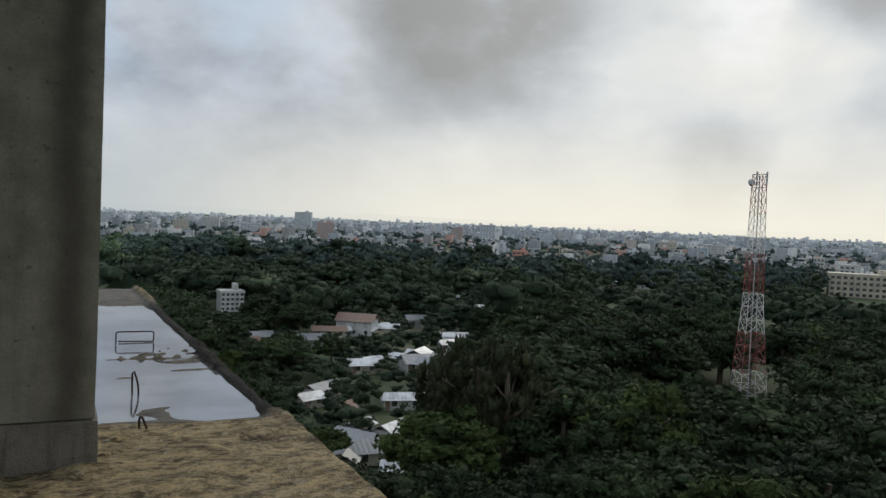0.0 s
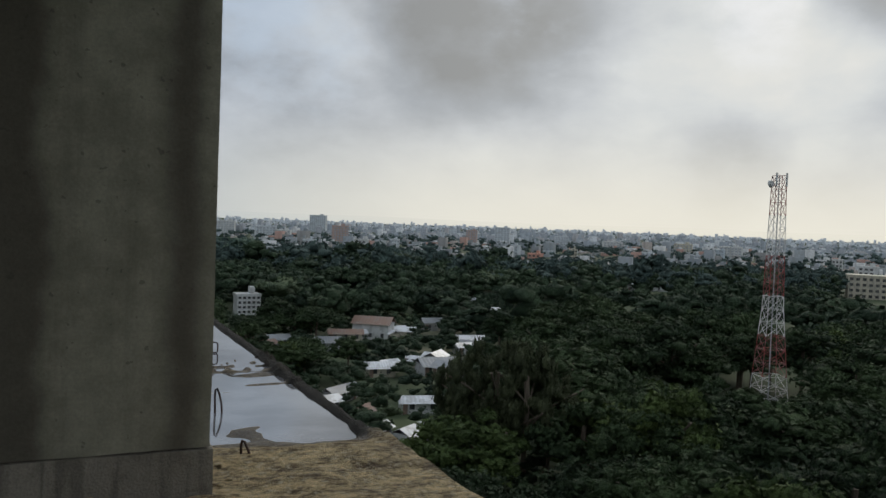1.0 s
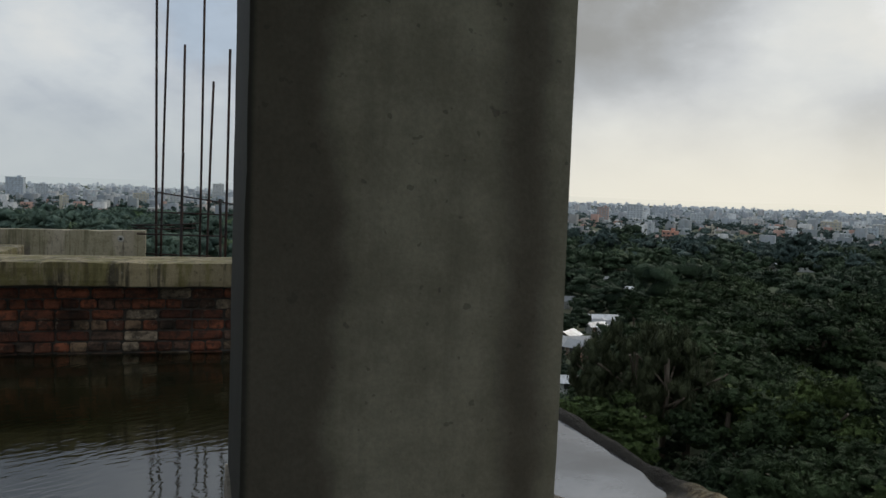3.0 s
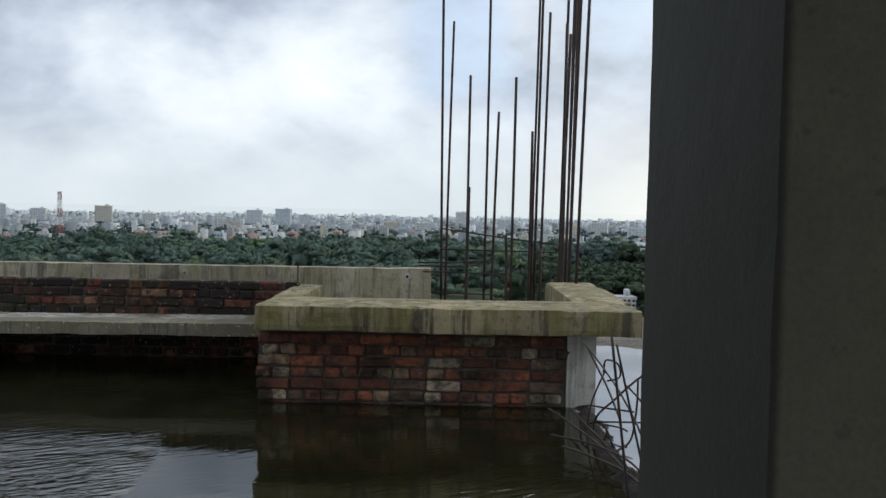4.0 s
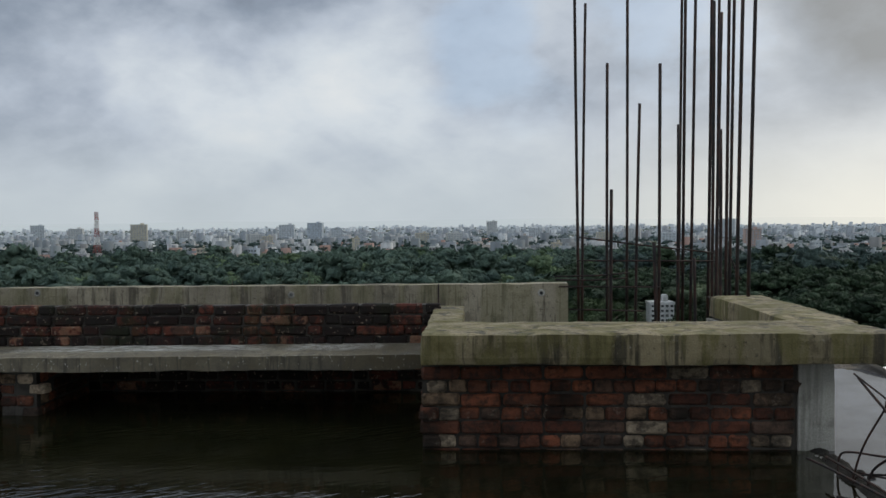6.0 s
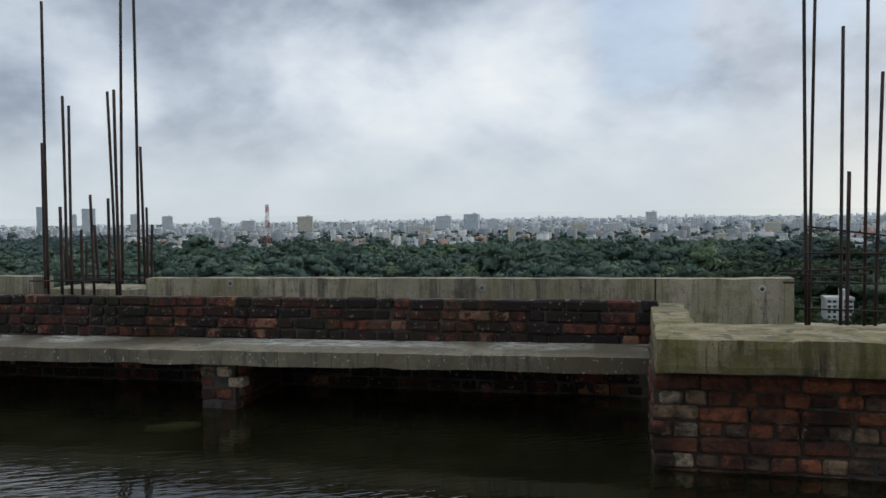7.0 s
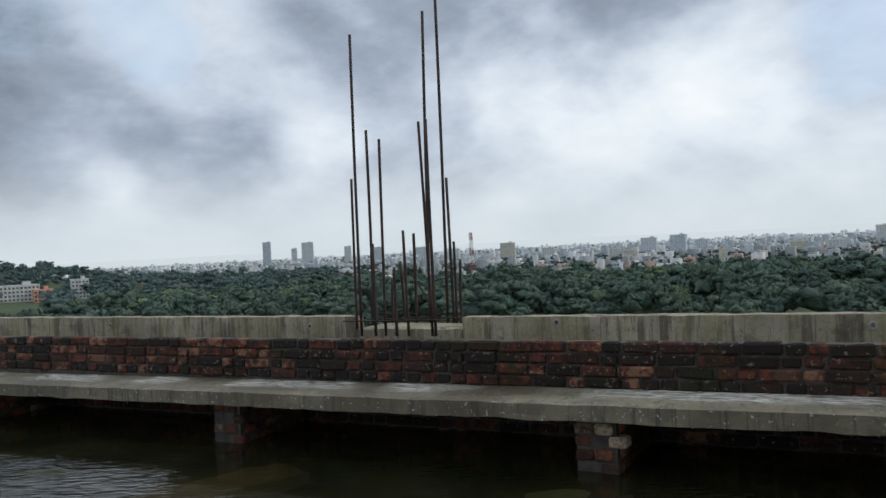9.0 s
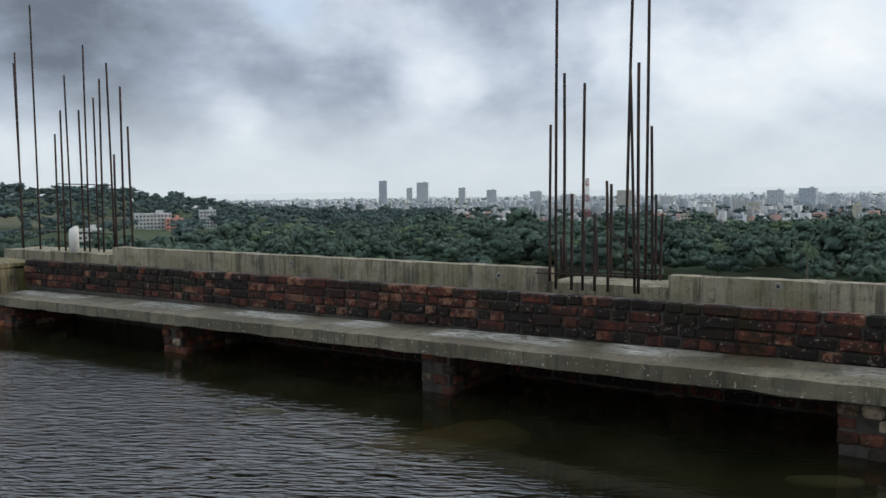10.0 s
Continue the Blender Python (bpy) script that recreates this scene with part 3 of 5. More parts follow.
def strip_height(x, y):
    """Top of the slab strip beside the pool: a dry hump, a flooded hollow, a dry far end and a raised rim."""
    p = Vector((x, y, 0))
    wob = noise.noise(p * 0.9) * 0.25
    h = -0.032
    h += 0.105 * smooth(y + wob * 0.5, 4.85, 4.25)if y < 6 else 0.0
    h += 0.062 * smooth(y + wob * 1.4, 10.5, 11.4)
    if y > 4.3:
        h += 0.058 * smooth(x + wob * 0.10, 2.83, 2.91) * smooth(y, 4.3, 4.6)
    h += (0.062 + 0.045 * noise.noise(p * 7.0)) * math.exp(-((x - 1.335 - wob * 0.15) / 0.075) ** 2) * smooth(y, 9.5, 8.2)
    h += noise.noise(p * 2.3) * 0.010 + noise.noise(p * 9.0) * 0.007
    if y < 4.7:
        h += noise.noise(Vector((x * 9.0, y * 26.0, 0))) * 0.009
    stones = max(0.0, noise.noise(p * 13.0) - 0.20) * 0.30
    h += min(0.046, stones) * smooth(abs(y - 7.15 - 0.25 * (x - 2.3)), 0.55, 0.1) * smooth(x, 1.9, 2.4)
    h += min(0.042, 0.10 * max(0.0, noise.noise(Vector((x * 1.3, y * 6.0, 3.0))))) * smooth(abs(y - 6.5), 0.9, 0.2)
    h += min(0.04, 0.06 * max(0.0, noise.noise(Vector((x * 2.0, y * 4.0, 9.0))))) * smooth(y, 5.4, 4.9)
    return h


def roof_strip():
    bm = bmesh.new()
    xs = [1.12 + (ROOF_X - 1.12) * i / 62 for i in range(63)]
    ys = [-6.0 + 0.18 * i for i in range(54)] + [3.72 + (13.0 - 3.72) * i / 230 for i in range(231)]
    grid = []
    for y in ys:
        row = []
        for x in xs:
            edge = x + (0.02 * noise.noise(Vector((0, y * 3, 1))) - (0.02 if y > 12.6 else 0) if x > ROOF_X - 0.05 else 0.0)
            row.append(bm.verts.new((edge, y, strip_height(x, y) - (0.03 if x >= ROOF_X - 0.001 else 0.0))))
        grid.append(row)
    for a, b in zip(grid, grid[1:]):
        for i in range(len(xs) - 1):
            bm.faces.new((a[i], a[i + 1], b[i + 1], b[i]))
    rim = [r[-1] for r in grid]
    low = [bm.verts.new((v.co.x - 0.01, v.co.y, -0.42)) for v in rim]
    for i in range(len(rim) - 1):
        bm.faces.new((rim[i], low[i], low[i + 1], rim[i + 1]))
    far = grid[-1]
    low = [bm.verts.new((v.co.x, v.co.y + 0.01, -0.42)) for v in far]
    for i in range(len(far) - 1):
        bm.faces.new((far[i], far[i + 1], low[i + 1], low[i]))
    return part("floor", bm, M_SLAB, smooth=True)


tagged(roof_strip(), "rough brown concrete roof slab, stained and half flooded", "floor", kind="structure")

bm = bmesh.new()
plain_box(bm, -30, 1.30, -8, 11.9, -0.75, -0.26)
plain_box(bm, 1.30, ROOF_X - 0.03, -8, 12.98, -0.75, -0.44)
tagged(part("pool_floor", bm, M_MUD), "muddy algae-covered roof deck under the rain water", "floor", kind="structure")

def sheet_of_water(name, x0, x1, y0, y1, mat, label):
    bm = bmesh.new()
    bmesh.ops.create_grid(bm, x_segments=4, y_segments=4, size=1.0)
    for v in bm.verts:
        v.co = Vector(((x0 + x1) / 2 + v.co.x * (x1 - x0) / 2, (y0 + y1) / 2 + v.co.y * (y1 - y0) / 2, 0.0))
    return tagged(part(name, bm, mat), label, "water", kind="structure")


sheet_of_water("water", -30.0, 1.33, -7.9, 11.2, M_WATER, "murky olive rain water standing on the flat roof")
sheet_of_water("puddle", 1.332, 2.90, 4.1, 11.6, M_PUDDLE, "shallow bright puddle on the slab, mirroring the sky")

# the tall building below the roof
bm = bmesh.new()
plain_box(bm, -30, ROOF_X - 0.05, -30, 12.9, -38, -0.76)
tagged(part("building_wall", bm, M_GREY_PLASTER), "grey concrete tower block under the roof", "wall", kind="structure")

# unseen slab added overhead to shade the column, and a wall behind the camera
bm = bmesh.new()
worn_box(bm, -4.0, 1.95, -7.0, 4.55, 3.45, 3.62, 0.6)
tagged(part("ceiling", bm, M_BARE), "bare concrete slab overhead, unseen, added to shade the column", "ceiling", kind="structure")
bm = bmesh.new()
plain_box(bm, -4.0, 2.9, -7.2, -7.0, -0.3, 3.45)
tagged(part("wall_south", bm, M_BARE), "bare concrete wall behind the camera, unseen, added to close the place", "wall", kind="structure")

# ---------------------------------------------------------------- column
COL = (0.891, 1.800, 3.570, 4.477)
column = empty("column", (1.32, 4.0, 0.0), label="stained bare concrete column on a rough kicker", category="column", kind="structure")


def local(bm, ob):
    bmesh.ops.translate(bm, verts=bm.verts, vec=-ob.location)
    return bm


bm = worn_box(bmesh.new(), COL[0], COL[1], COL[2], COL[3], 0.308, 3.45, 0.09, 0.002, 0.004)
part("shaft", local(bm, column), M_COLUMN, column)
bm = worn_box(bmesh.new(), COL[0] - 0.012, COL[1] + 0.014, COL[2] - 0.014, COL[3] + 0.012, -0.26, 0.307, 0.06, 0.005, 0.006)
part("kicker", local(bm, column), M_PLINTH, column, "rough concrete kicker with trowel marks")

# ---------------------------------------------------------------- masonry
rng = random.Random(7)


def brick_meshes(length, count, mat, depth=0.11, height=0.070):
    """A few hand-moulded bricks: worn, slightly twisted blocks, centred on their front face."""
    made = []
    for k in range(count):
        bm = bmesh.new()
        bmesh.ops.create_cube(bm, size=1.0)
        for v in bm.verts:
            v.co = Vector((v.co.x * length, v.co.y * depth + depth / 2, v.co.z * height))
            v.co += Vector((rng.uniform(-1, 1) * 0.007, rng.uniform(-1, 1) * 0.005, rng.uniform(-1, 1) * 0.005))
        bmesh.ops.bevel(bm, geom=bm.edges[:], offset=rng.uniform(0.009, 0.016), segments=1, affect="EDGES", clamp_overlap=True)
        me = mesh_of(bm, "brick")
        me.materials.append(mat)
        made.append(me)
    return made


STRETCH, HEAD = brick_meshes(0.236, 10, M_BRICK, height=0.073), brick_meshes(0.114, 10, M_BRICK, height=0.073)
STRETCH_D, HEAD_D = brick_meshes(0.236, 10, M_DARK_BRICK, height=0.070), brick_meshes(0.114, 10, M_DARK_BRICK, height=0.070)


def lay(parent, start, along, out_turn, length, z0, courses, pitch, longs, heads, mixed=0.0, tag="brick", first=0):
    """Lay courses of bricks along a face. start: its lower left corner; along: unit vector; out_turn: degrees about z."""
    base = Vector(start)
    run = Vector(along)
    for c in range(courses):
        s = -rng.uniform(0, 0.12) if c % 2 else 0.0
        head_row = c % 2 == first
        while s < length - 0.03:
            is_head = head_row if mixed == 0 else rng.random() < mixed
            w = 0.125 if is_head else 0.248
            if s + w > length + 0.02:
                is_head, w = True, 0.125
            if s < -0.02:
                s += w
                continue
            mid = s + w / 2
            ob = new(tag, rng.choice(heads if is_head else longs))
            p = base + run * mid
            ob.location = Vector((p.x, p.y, z0 + (c + 0.5) * pitch)) - parent.location
            ob.location += Vector((0, 0, rng.uniform(-0.003, 0.003)))
            shift = rng.uniform(-0.008, 0.008)
            turn = radians(out_turn)
            ob.location += Vector((math.sin(turn), -math.cos(turn), 0)) * shift
            ob.rotation_euler = (rng.uniform(-0.012, 0.012), rng.uniform(-0.012, 0.012), turn + rng.uniform(-0.02, 0.02))
            ob.parent = parent
            s += w


BOX = (-1.0, 1.73, 8.0)                # cap slab: x from, x to, front edge
FACE = 8.18                            # brick face under the cap
shaft_box = empty("brick_shaft", (0.1, 8.9, 0.0), label="low weathered red brick upstand round a column opening, standing in water", category="brick wall", kind="structure")
bm = bmesh.new()
plain_box(bm, -1.005, 1.23, FACE + 0.020, FACE + 0.24, -0.26, 0.535)
plain_box(bm, -1.005, -0.78, FACE + 0.24, 9.46, -0.26, 0.535)
part("mortar_core", local(bm, shaft_box), M_MORTAR, shaft_box, "dark recessed mortar")
bm = worn_box(bmesh.new(), 1.232, 1.447, FACE - 0.004, 8.42, -0.26, 0.535, 0.06, 0.004, 0.012)
part("corner_pillar", local(bm, shaft_box), M_PILLAR, shaft_box, "pale cement-rendered corner pillar")
bm = worn_box(bmesh.new(), 1.30, 1.44, 8.424, 10.42, -0.26, 0.535, 0.15, 0.004, 0.012)
part("side_wall", local(bm, shaft_box), M_PILLAR, shaft_box)
cap = empty("concrete_cap", (0.36, 9.0, 0.54), label="thick moss-streaked concrete capping slab on the brick upstand", category="slab", kind="structure")
bm = bmesh.new()
worn_box(bm, BOX[0], BOX[1], BOX[2], 8.64, 0.540, 0.725, 0.045, 0.005, 0.016)
part("front_band", local(bm, cap), M_CAP, cap)
bm = worn_box(bmesh.new(), -0.998, -0.765, 8.642, 9.69, 0.545, 0.724, 0.045, 0.005, 0.016)
part("left_band", local(bm, cap), M_CAP, cap)
bm = worn_box(bmesh.new(), 1.335, 1.80, 8.642, 10.46, 0.545, 0.724, 0.045, 0.005, 0.016)
part("right_band", local(bm, cap), M_CAP, cap)

# parapet: brick above, concrete shelf, piers and a recessed brick wall below
PX0, PX1 = -13.4, -1.01
parapet = empty("wall_parapet", (-7.2, 9.6, 0.0), label="soot-dark brick parapet four courses high above a concrete shelf", category="brick wall", kind="structure")
bm = bmesh.new()
plain_box(bm, PX0, PX1, 9.480, 9.585, 0.40, 0.752)
part("mortar_core", local(bm, parapet), M_MORTAR, parapet, "dark recessed mortar")
low_wall = empty("wall_recess", (-7.2, 9.95, 0.0), label="shaded brick wall under the concrete shelf, standing in water", category="brick wall", kind="structure")
bm = bmesh.new()
plain_box(bm, PX0, PX1, 9.914, 10.14, -0.26, 0.40)
part("mortar_core", local(bm, low_wall), M_MORTAR, low_wall, "dark recessed mortar")


def shelf_top(x):
    return 0.462 + 0.0068 * (x + 1.0)


def shelf():
    bm = worn_box(bmesh.new(), PX0, PX1, 8.94, 9.93, 0.345, 0.455, 0.10, 0.004, 0.012)
    for v in bm.verts:
        v.co.z += shelf_top(v.co.x) - 0.455
        if v.co.y > 9.4:
            v.co.z += 0.004
    return part("concrete_shelf", bm, M_BENCH)


tagged(shelf(), "wet grey concrete shelf slab on brick piers, with pale scratches", "shelf", kind="structure")

# upstand beam of concrete behind the brick
def upstand(name, x0, x1, top0, top1):
    bm = worn_box(bmesh.new(), x0, x1, 11.05, 11.24, 0.10, 0.79, 0.09, 0.004, 0.012)
    for v in bm.verts:
        if v.co.z > 0.5:
            v.co.z += top0 - 0.79 + (top1 - top0) * (v.co.x - x0) / (x1 - x0)
    ob = part(name, bm, M_LEDGE)
    return tagged(ob, "weathered grey concrete upstand beam with water streaks and tie holes", "concrete beam", kind="structure")


up_a = upstand("upstand_beam", -5.83, 0.186, 0.775, 0.79)
up_b = upstand("upstand_beam", -13.95, -7.02, 0.80, 0.785)
bm = worn_box(bmesh.new(), -7.03, -5.82, 11.07, 11.66, 0.10, 0.665, 0.09, 0.006, 0.02)
tagged(part("column_stub", bm, M_LEDGE), "broken mossy concrete column stub between two beams", "column stub", kind="structure")
bm = worn_box(bmesh.new(), 0.19, 1.72, 10.6, 11.6, -0.26, 0.36, 0.12, 0.006, 0.02)
tagged(part("column_stub", bm, M_LEDGE), "concrete column stub inside the brick upstand", "column stub", kind="structure")
bm = worn_box(bmesh.new(), -16.8, -13.96, 11.0, 11.7, 0.10, 0.70, 0.12, 0.006, 0.02)
tagged(part("column_stub", bm, M_LEDGE), "concrete column stub at the far corner", "column stub", kind="structure")
bm = worn_box(bmesh.new(), -16.6, -13.42, 9.0, 9.75, -0.26, 0.66, 0.12, 0.006, 0.02)
tagged(part("corner_block", bm, M_CAP), "mossy concrete corner block at the end of the parapet", "concrete block", kind="structure")
bm = worn_box(bmesh.new(), -16.6, -13.42, 8.90, 9.76, 0.662, 0.73, 0.12, 0.006, 0.02)
tagged(part("corner_cap", bm, M_CAP), "mossy concrete cap on the corner block", "slab", kind="structure")
bm = bmesh.new()
plain_box(bm, -30, 0.2, 11.24, 12.9, -0.75, 0.05)
tagged(part("gutter_deck", bm, M_SLAB), "stained concrete deck behind the upstand beam", "floor", kind="structure")


def tie_hole(x, z, owner):
    """A form-tie hole: a flat dark disc, for the shade inside, with a ragged pale ring."""
    bm = bmesh.new()
    n = 12
    rings = []
    for r, y in ((0.034, 11.047), (0.024, 11.043), (0.017, 11.047), (0.013, 11.044)):
        rings.append([bm.verts.new((x + math.cos(2 * math.pi * k / n) * r * rng.uniform(0.9, 1.12), y, z + math.sin(2 * math.pi * k / n) * r * rng.uniform(0.9, 1.12))) for k in range(n)])
    for a, b in zip(rings, rings[1:]):
        for k in range(n):
            bm.faces.new((a[k], a[(k + 1) % n], b[(k + 1) % n], b[k]))
    part("hole_rim", bm, M_PILLAR, owner, "pale ragged rim of a tie hole")
    # no recess is cut; the disc's near-black colour stands for the shaded depth
    bm = bmesh.new()
    bm.faces.new([bm.verts.new((x + math.cos(2 * math.pi * k / n) * 0.016, 11.0435, z + math.sin(2 * math.pi * k / n) * 0.016)) for k in range(n)])
    part("tie_hole", bm, M_DARK, owner, "flat dark disc painted for the shade in a tie hole")


for x, z in ((-0.065, 0.70), (-2.44, 0.695), (-4.91, 0.724)):
    tie_hole(x, z, up_a)
for x, z in ((-7.55, 0.69), (-10.4, 0.70)):
    tie_hole(x, z, up_b)

# piers under the shelf
for k, x in enumerate((-13.15, -10.06, -6.94, -4.00)):
    pier = empty("brick_pier", (x, 9.4, 0.0), label="short red brick pier holding the shelf above the water", category="pier", group="piers under the shelf", kind="structure")
    top = shelf_top(x) - 0.118
    bm = bmesh.new()
    plain_box(bm, x - 0.128, x + 0.128, 9.075, 9.90, -0.26, top)
    part("mortar_core", local(bm, pier), M_MORTAR, pier, "dark recessed mortar")
    lay(pier, (x - 0.14, 9.06, 0), (1, 0, 0), 0, 0.28, -0.10, 5, 0.082, STRETCH, HEAD)
    lay(pier, (x + 0.14, 9.12, 0), (0, 1, 0), 90, 0.74, -0.10, 5, 0.082, STRETCH, HEAD)
    lay(pier, (x - 0.14, 9.86, 0), (0, -1, 0), -90, 0.74, -0.10, 5, 0.082, STRETCH, HEAD)


# ---------------------------------------------------------------- steel
def bar_points(x, y, z0, z1, lean=(0.0, 0.0), bend=0.0):
    n = 6
    return [(x + lean[0] * t + bend * t * t, y + lean[1] * t, z0 + (z1 - z0) * t) for t in (i / n for i in range(n + 1))]


def cage(bars, ties, at, label, r=0.0145):
    """Column starter bars as one cage: each bar and each tie a part of its own."""
    ob = empty("rebar_cage", at, label=label, category="rebar", group="column starter bars")
    for x, y, top, lean in bars:
        bm = rod(bmesh.new(), bar_points(x, y, at[2], top, (lean, rng.uniform(-0.02, 0.02)), rng.uniform(-0.02, 0.02)), r * rng.uniform(0.9, 1.1))
        part("bar", local(bm, ob), M_REBAR, ob, smooth=True)
    for pts in ties:
        part("tie", local(rod(bmesh.new(), pts, 0.008, 5), ob), M_REBAR, ob, smooth=True)
    return ob


bars = [(0.30, 11.15, 5.2, -0.06), (0.34, 11.25, 3.45, 0.03), (0.565, 11.15, 2.857, 0.0), (0.565, 10.93, 1.662, 0.0), (0.76, 11.21, 5.1, 0.03),
        (0.84, 11.19, 2.481, 0.03), (1.04, 11.10, 2.837, 0.02), (0.985, 10.96, 1.171, 0.0), (1.24, 11.20, 2.28, 0.02), (1.27, 11.30, 5.3, 0.06), (1.31, 11.30, 5.0, 0.04),
        (1.36, 11.20, 3.55, 0.05), (1.345, 10.96, 1.02, 0.0), (1.60, 11.48, 5.2, 0.07), (1.575, 11.25, 3.45, 0.04), (1.57, 11.10, 3.3, 0.03), (1.56, 10.92, 2.2, 0.02),
        (1.55, 10.62, 5.2, 0.06), (1.56, 10.45, 5.0, 0.08), (1.61, 10.30, 5.3, 0.10), (1.66, 11.10, 4.8, 0.05), (1.68, 11.45, 5.1, 0.02)]
ties = [[(0.30, 11.12, 1.22), (0.90, 11.14, 1.14), (1.60, 11.2, 1.06)], [(0.28, 11.10, 1.00), (1.60, 11.16, 0.985)],
        [(0.05, 10.95, 0.86), (0.45, 10.93, 0.87), (0.74, 10.92, 0.895)], [(0.06, 10.98, 0.83), (0.40, 11.0, 0.82), (0.72, 11.0, 0.84)], [(0.10, 11.05, 0.76), (1.05, 11.05, 0.75)],
        [(0.12, 11.1, 0.54), (0.9, 11.1, 0.52)], [(1.55, 10.4, 0.55), (1.60, 11.45, 0.62)], [(1.74, 11.2, 1.02), (1.80, 11.2, 0.86), (1.84, 11.2, 0.80)]]
cage(bars, ties, (1.0, 11.1, 0.36), "tall rusty starter bars rising from an unfinished column")
bars = [(-6.890, 10.99, 3.546, 0.0), (-7.010, 11.10, 2.148, 0.01), (-7.060, 11.5, 2.681, 0.03), (-6.617, 10.99, 2.498, 0.01), (-6.730, 10.99, 1.493, 0.02), (-6.500, 11.0, 1.259, 0.0),
        (-6.730, 11.58, 1.302, 0.0), (-6.370, 11.0, 1.606, 0.0), (-6.595, 11.58, 1.583, 0.02), (-6.440, 11.58, 3.82, 0.06), (-6.080, 11.0, 2.631, -0.02), (-6.115, 11.0, 2.62, -0.04),
        (-6.240, 11.58, 4.10, 0.06), (-6.170, 11.58, 2.12, 0.0), (-6.140, 11.58, 1.479, 0.01), (-6.090, 11.58, 1.297, 0.0), (-7.120, 11.58, 1.049, -0.01), (-7.070, 11.58, 0.974, 0.0), (-6.880, 11.58, 1.125, 0.0)]
ties = [[(-7.09, 10.97, 0.745), (-6.02, 10.97, 0.755)], [(-7.12, 11.6, 0.755), (-6.08, 11.6, 0.76)], [(-7.02, 11.3, 0.735), (-6.03, 11.35, 0.74)], [(-6.51, 11.3, 1.22), (-6.34, 11.3, 0.98), (-6.20, 11.3, 0.76)]]
cage(bars, ties, (-6.5, 11.3, 0.60), "rusty starter bars of uneven height on a broken column stub")
bars = [(-16.760, 11.3, 3.86, 0.0), (-16.550, 11.2, 3.66, -0.05), (-16.060, 11.2, 4.5, 0.0), (-15.370, 11.1, 2.47, 0.0), (-15.190, 11.1, 2.81, 0.0), (-15.000, 11.1, 3.32, -0.03), (-14.850, 11.2, 2.80, 0.0),
        (-14.720, 11.2, 3.74, 0.0), (-14.650, 11.3, 2.98, 0.0), (-14.370, 11.2, 3.22, 0.0), (-14.100, 11.2, 3.42, 0.0), (-14.010, 11.3, 3.09, 0.02), (-14.050, 11.2, 2.12, 0.0), (-13.810, 11.3, 2.51, -0.02)]
ties = [[(-16.65, 11.1, 1.0), (-14.00, 11.1, 0.98)], [(-15.35, 11.1, 1.72), (-14.05, 11.15, 1.68)]]
cage(bars, ties, (-15.05, 11.2, 0.66), "rusty starter bars on the corner column")

# a white plastic pipe stub among the far bars
pipe = empty("pipe_stub", (-14.72, 10.95, 0.70), label="white plastic pipe stub with a slanted cut end", category="pipe")
bm = bmesh.new()
rod(bm, [(0, 0, 0), (0, 0, 0.26), (0.0, 0, 0.34)], 0.07, 14)
for v in bm.verts:
    if v.co.z > 0.3:
        v.co.z += v.co.x * 0.8
part("tube", bm, M_PLASTIC, pipe, smooth=True)

# thin bar stub standing on the parapet end
stub = empty("bar_stub", (-0.964, 9.54, 0.752), label="short rusty bar stub standing on the brick parapet", category="rebar")
part("bar", rod(bmesh.new(), [(0, 0, 0), (0, 0, 0.15)], 0.007), M_REBAR, stub)


def hoop(name, pts, label, r=0.0068):
    base = Vector(pts[0])
    ob = empty(name, base, label=label, category="rebar", group="bar loops in the slab")
    part("bar", rod(bmesh.new(), [Vector(p) - base for p in pts], r), M_REBAR, ob, smooth=True)
    return ob


hoop("bar_loop", [(2.228, 7.85, -0.04), (2.228, 7.85, 0.085), (2.234, 7.85, 0.098), (2.25, 7.85, 0.104), (2.55, 7.845, 0.104), (2.566, 7.845, 0.098), (2.572, 7.845, 0.085), (2.572, 7.845, 0.018), (2.565, 7.845, 0.008), (2.54, 7.84, 0.008), (2.40, 7.84, 0.010), (2.25, 7.845, 0.012)],
     "rectangular rusty bar loop standing in the puddle")
hoop("bar_loop", [(2.155, 5.50, -0.04), (2.150, 5.5, 0.10), (2.152, 5.5, 0.150), (2.163, 5.5, 0.162), (2.178, 5.49, 0.12), (2.19, 5.48, 0.06), (2.195, 5.47, -0.04)], "small rusty bar hook at the puddle's edge")
hoop("bar_loop", [(2.070, 4.22, 0.02), (2.066, 4.22, 0.12), (2.070, 4.215, 0.150), (2.082, 4.21, 0.145), (2.10, 4.20, 0.10), (2.112, 4.18, 0.06), (2.12, 4.17, 0.02)], "small rusty bar hook in the dry slab")

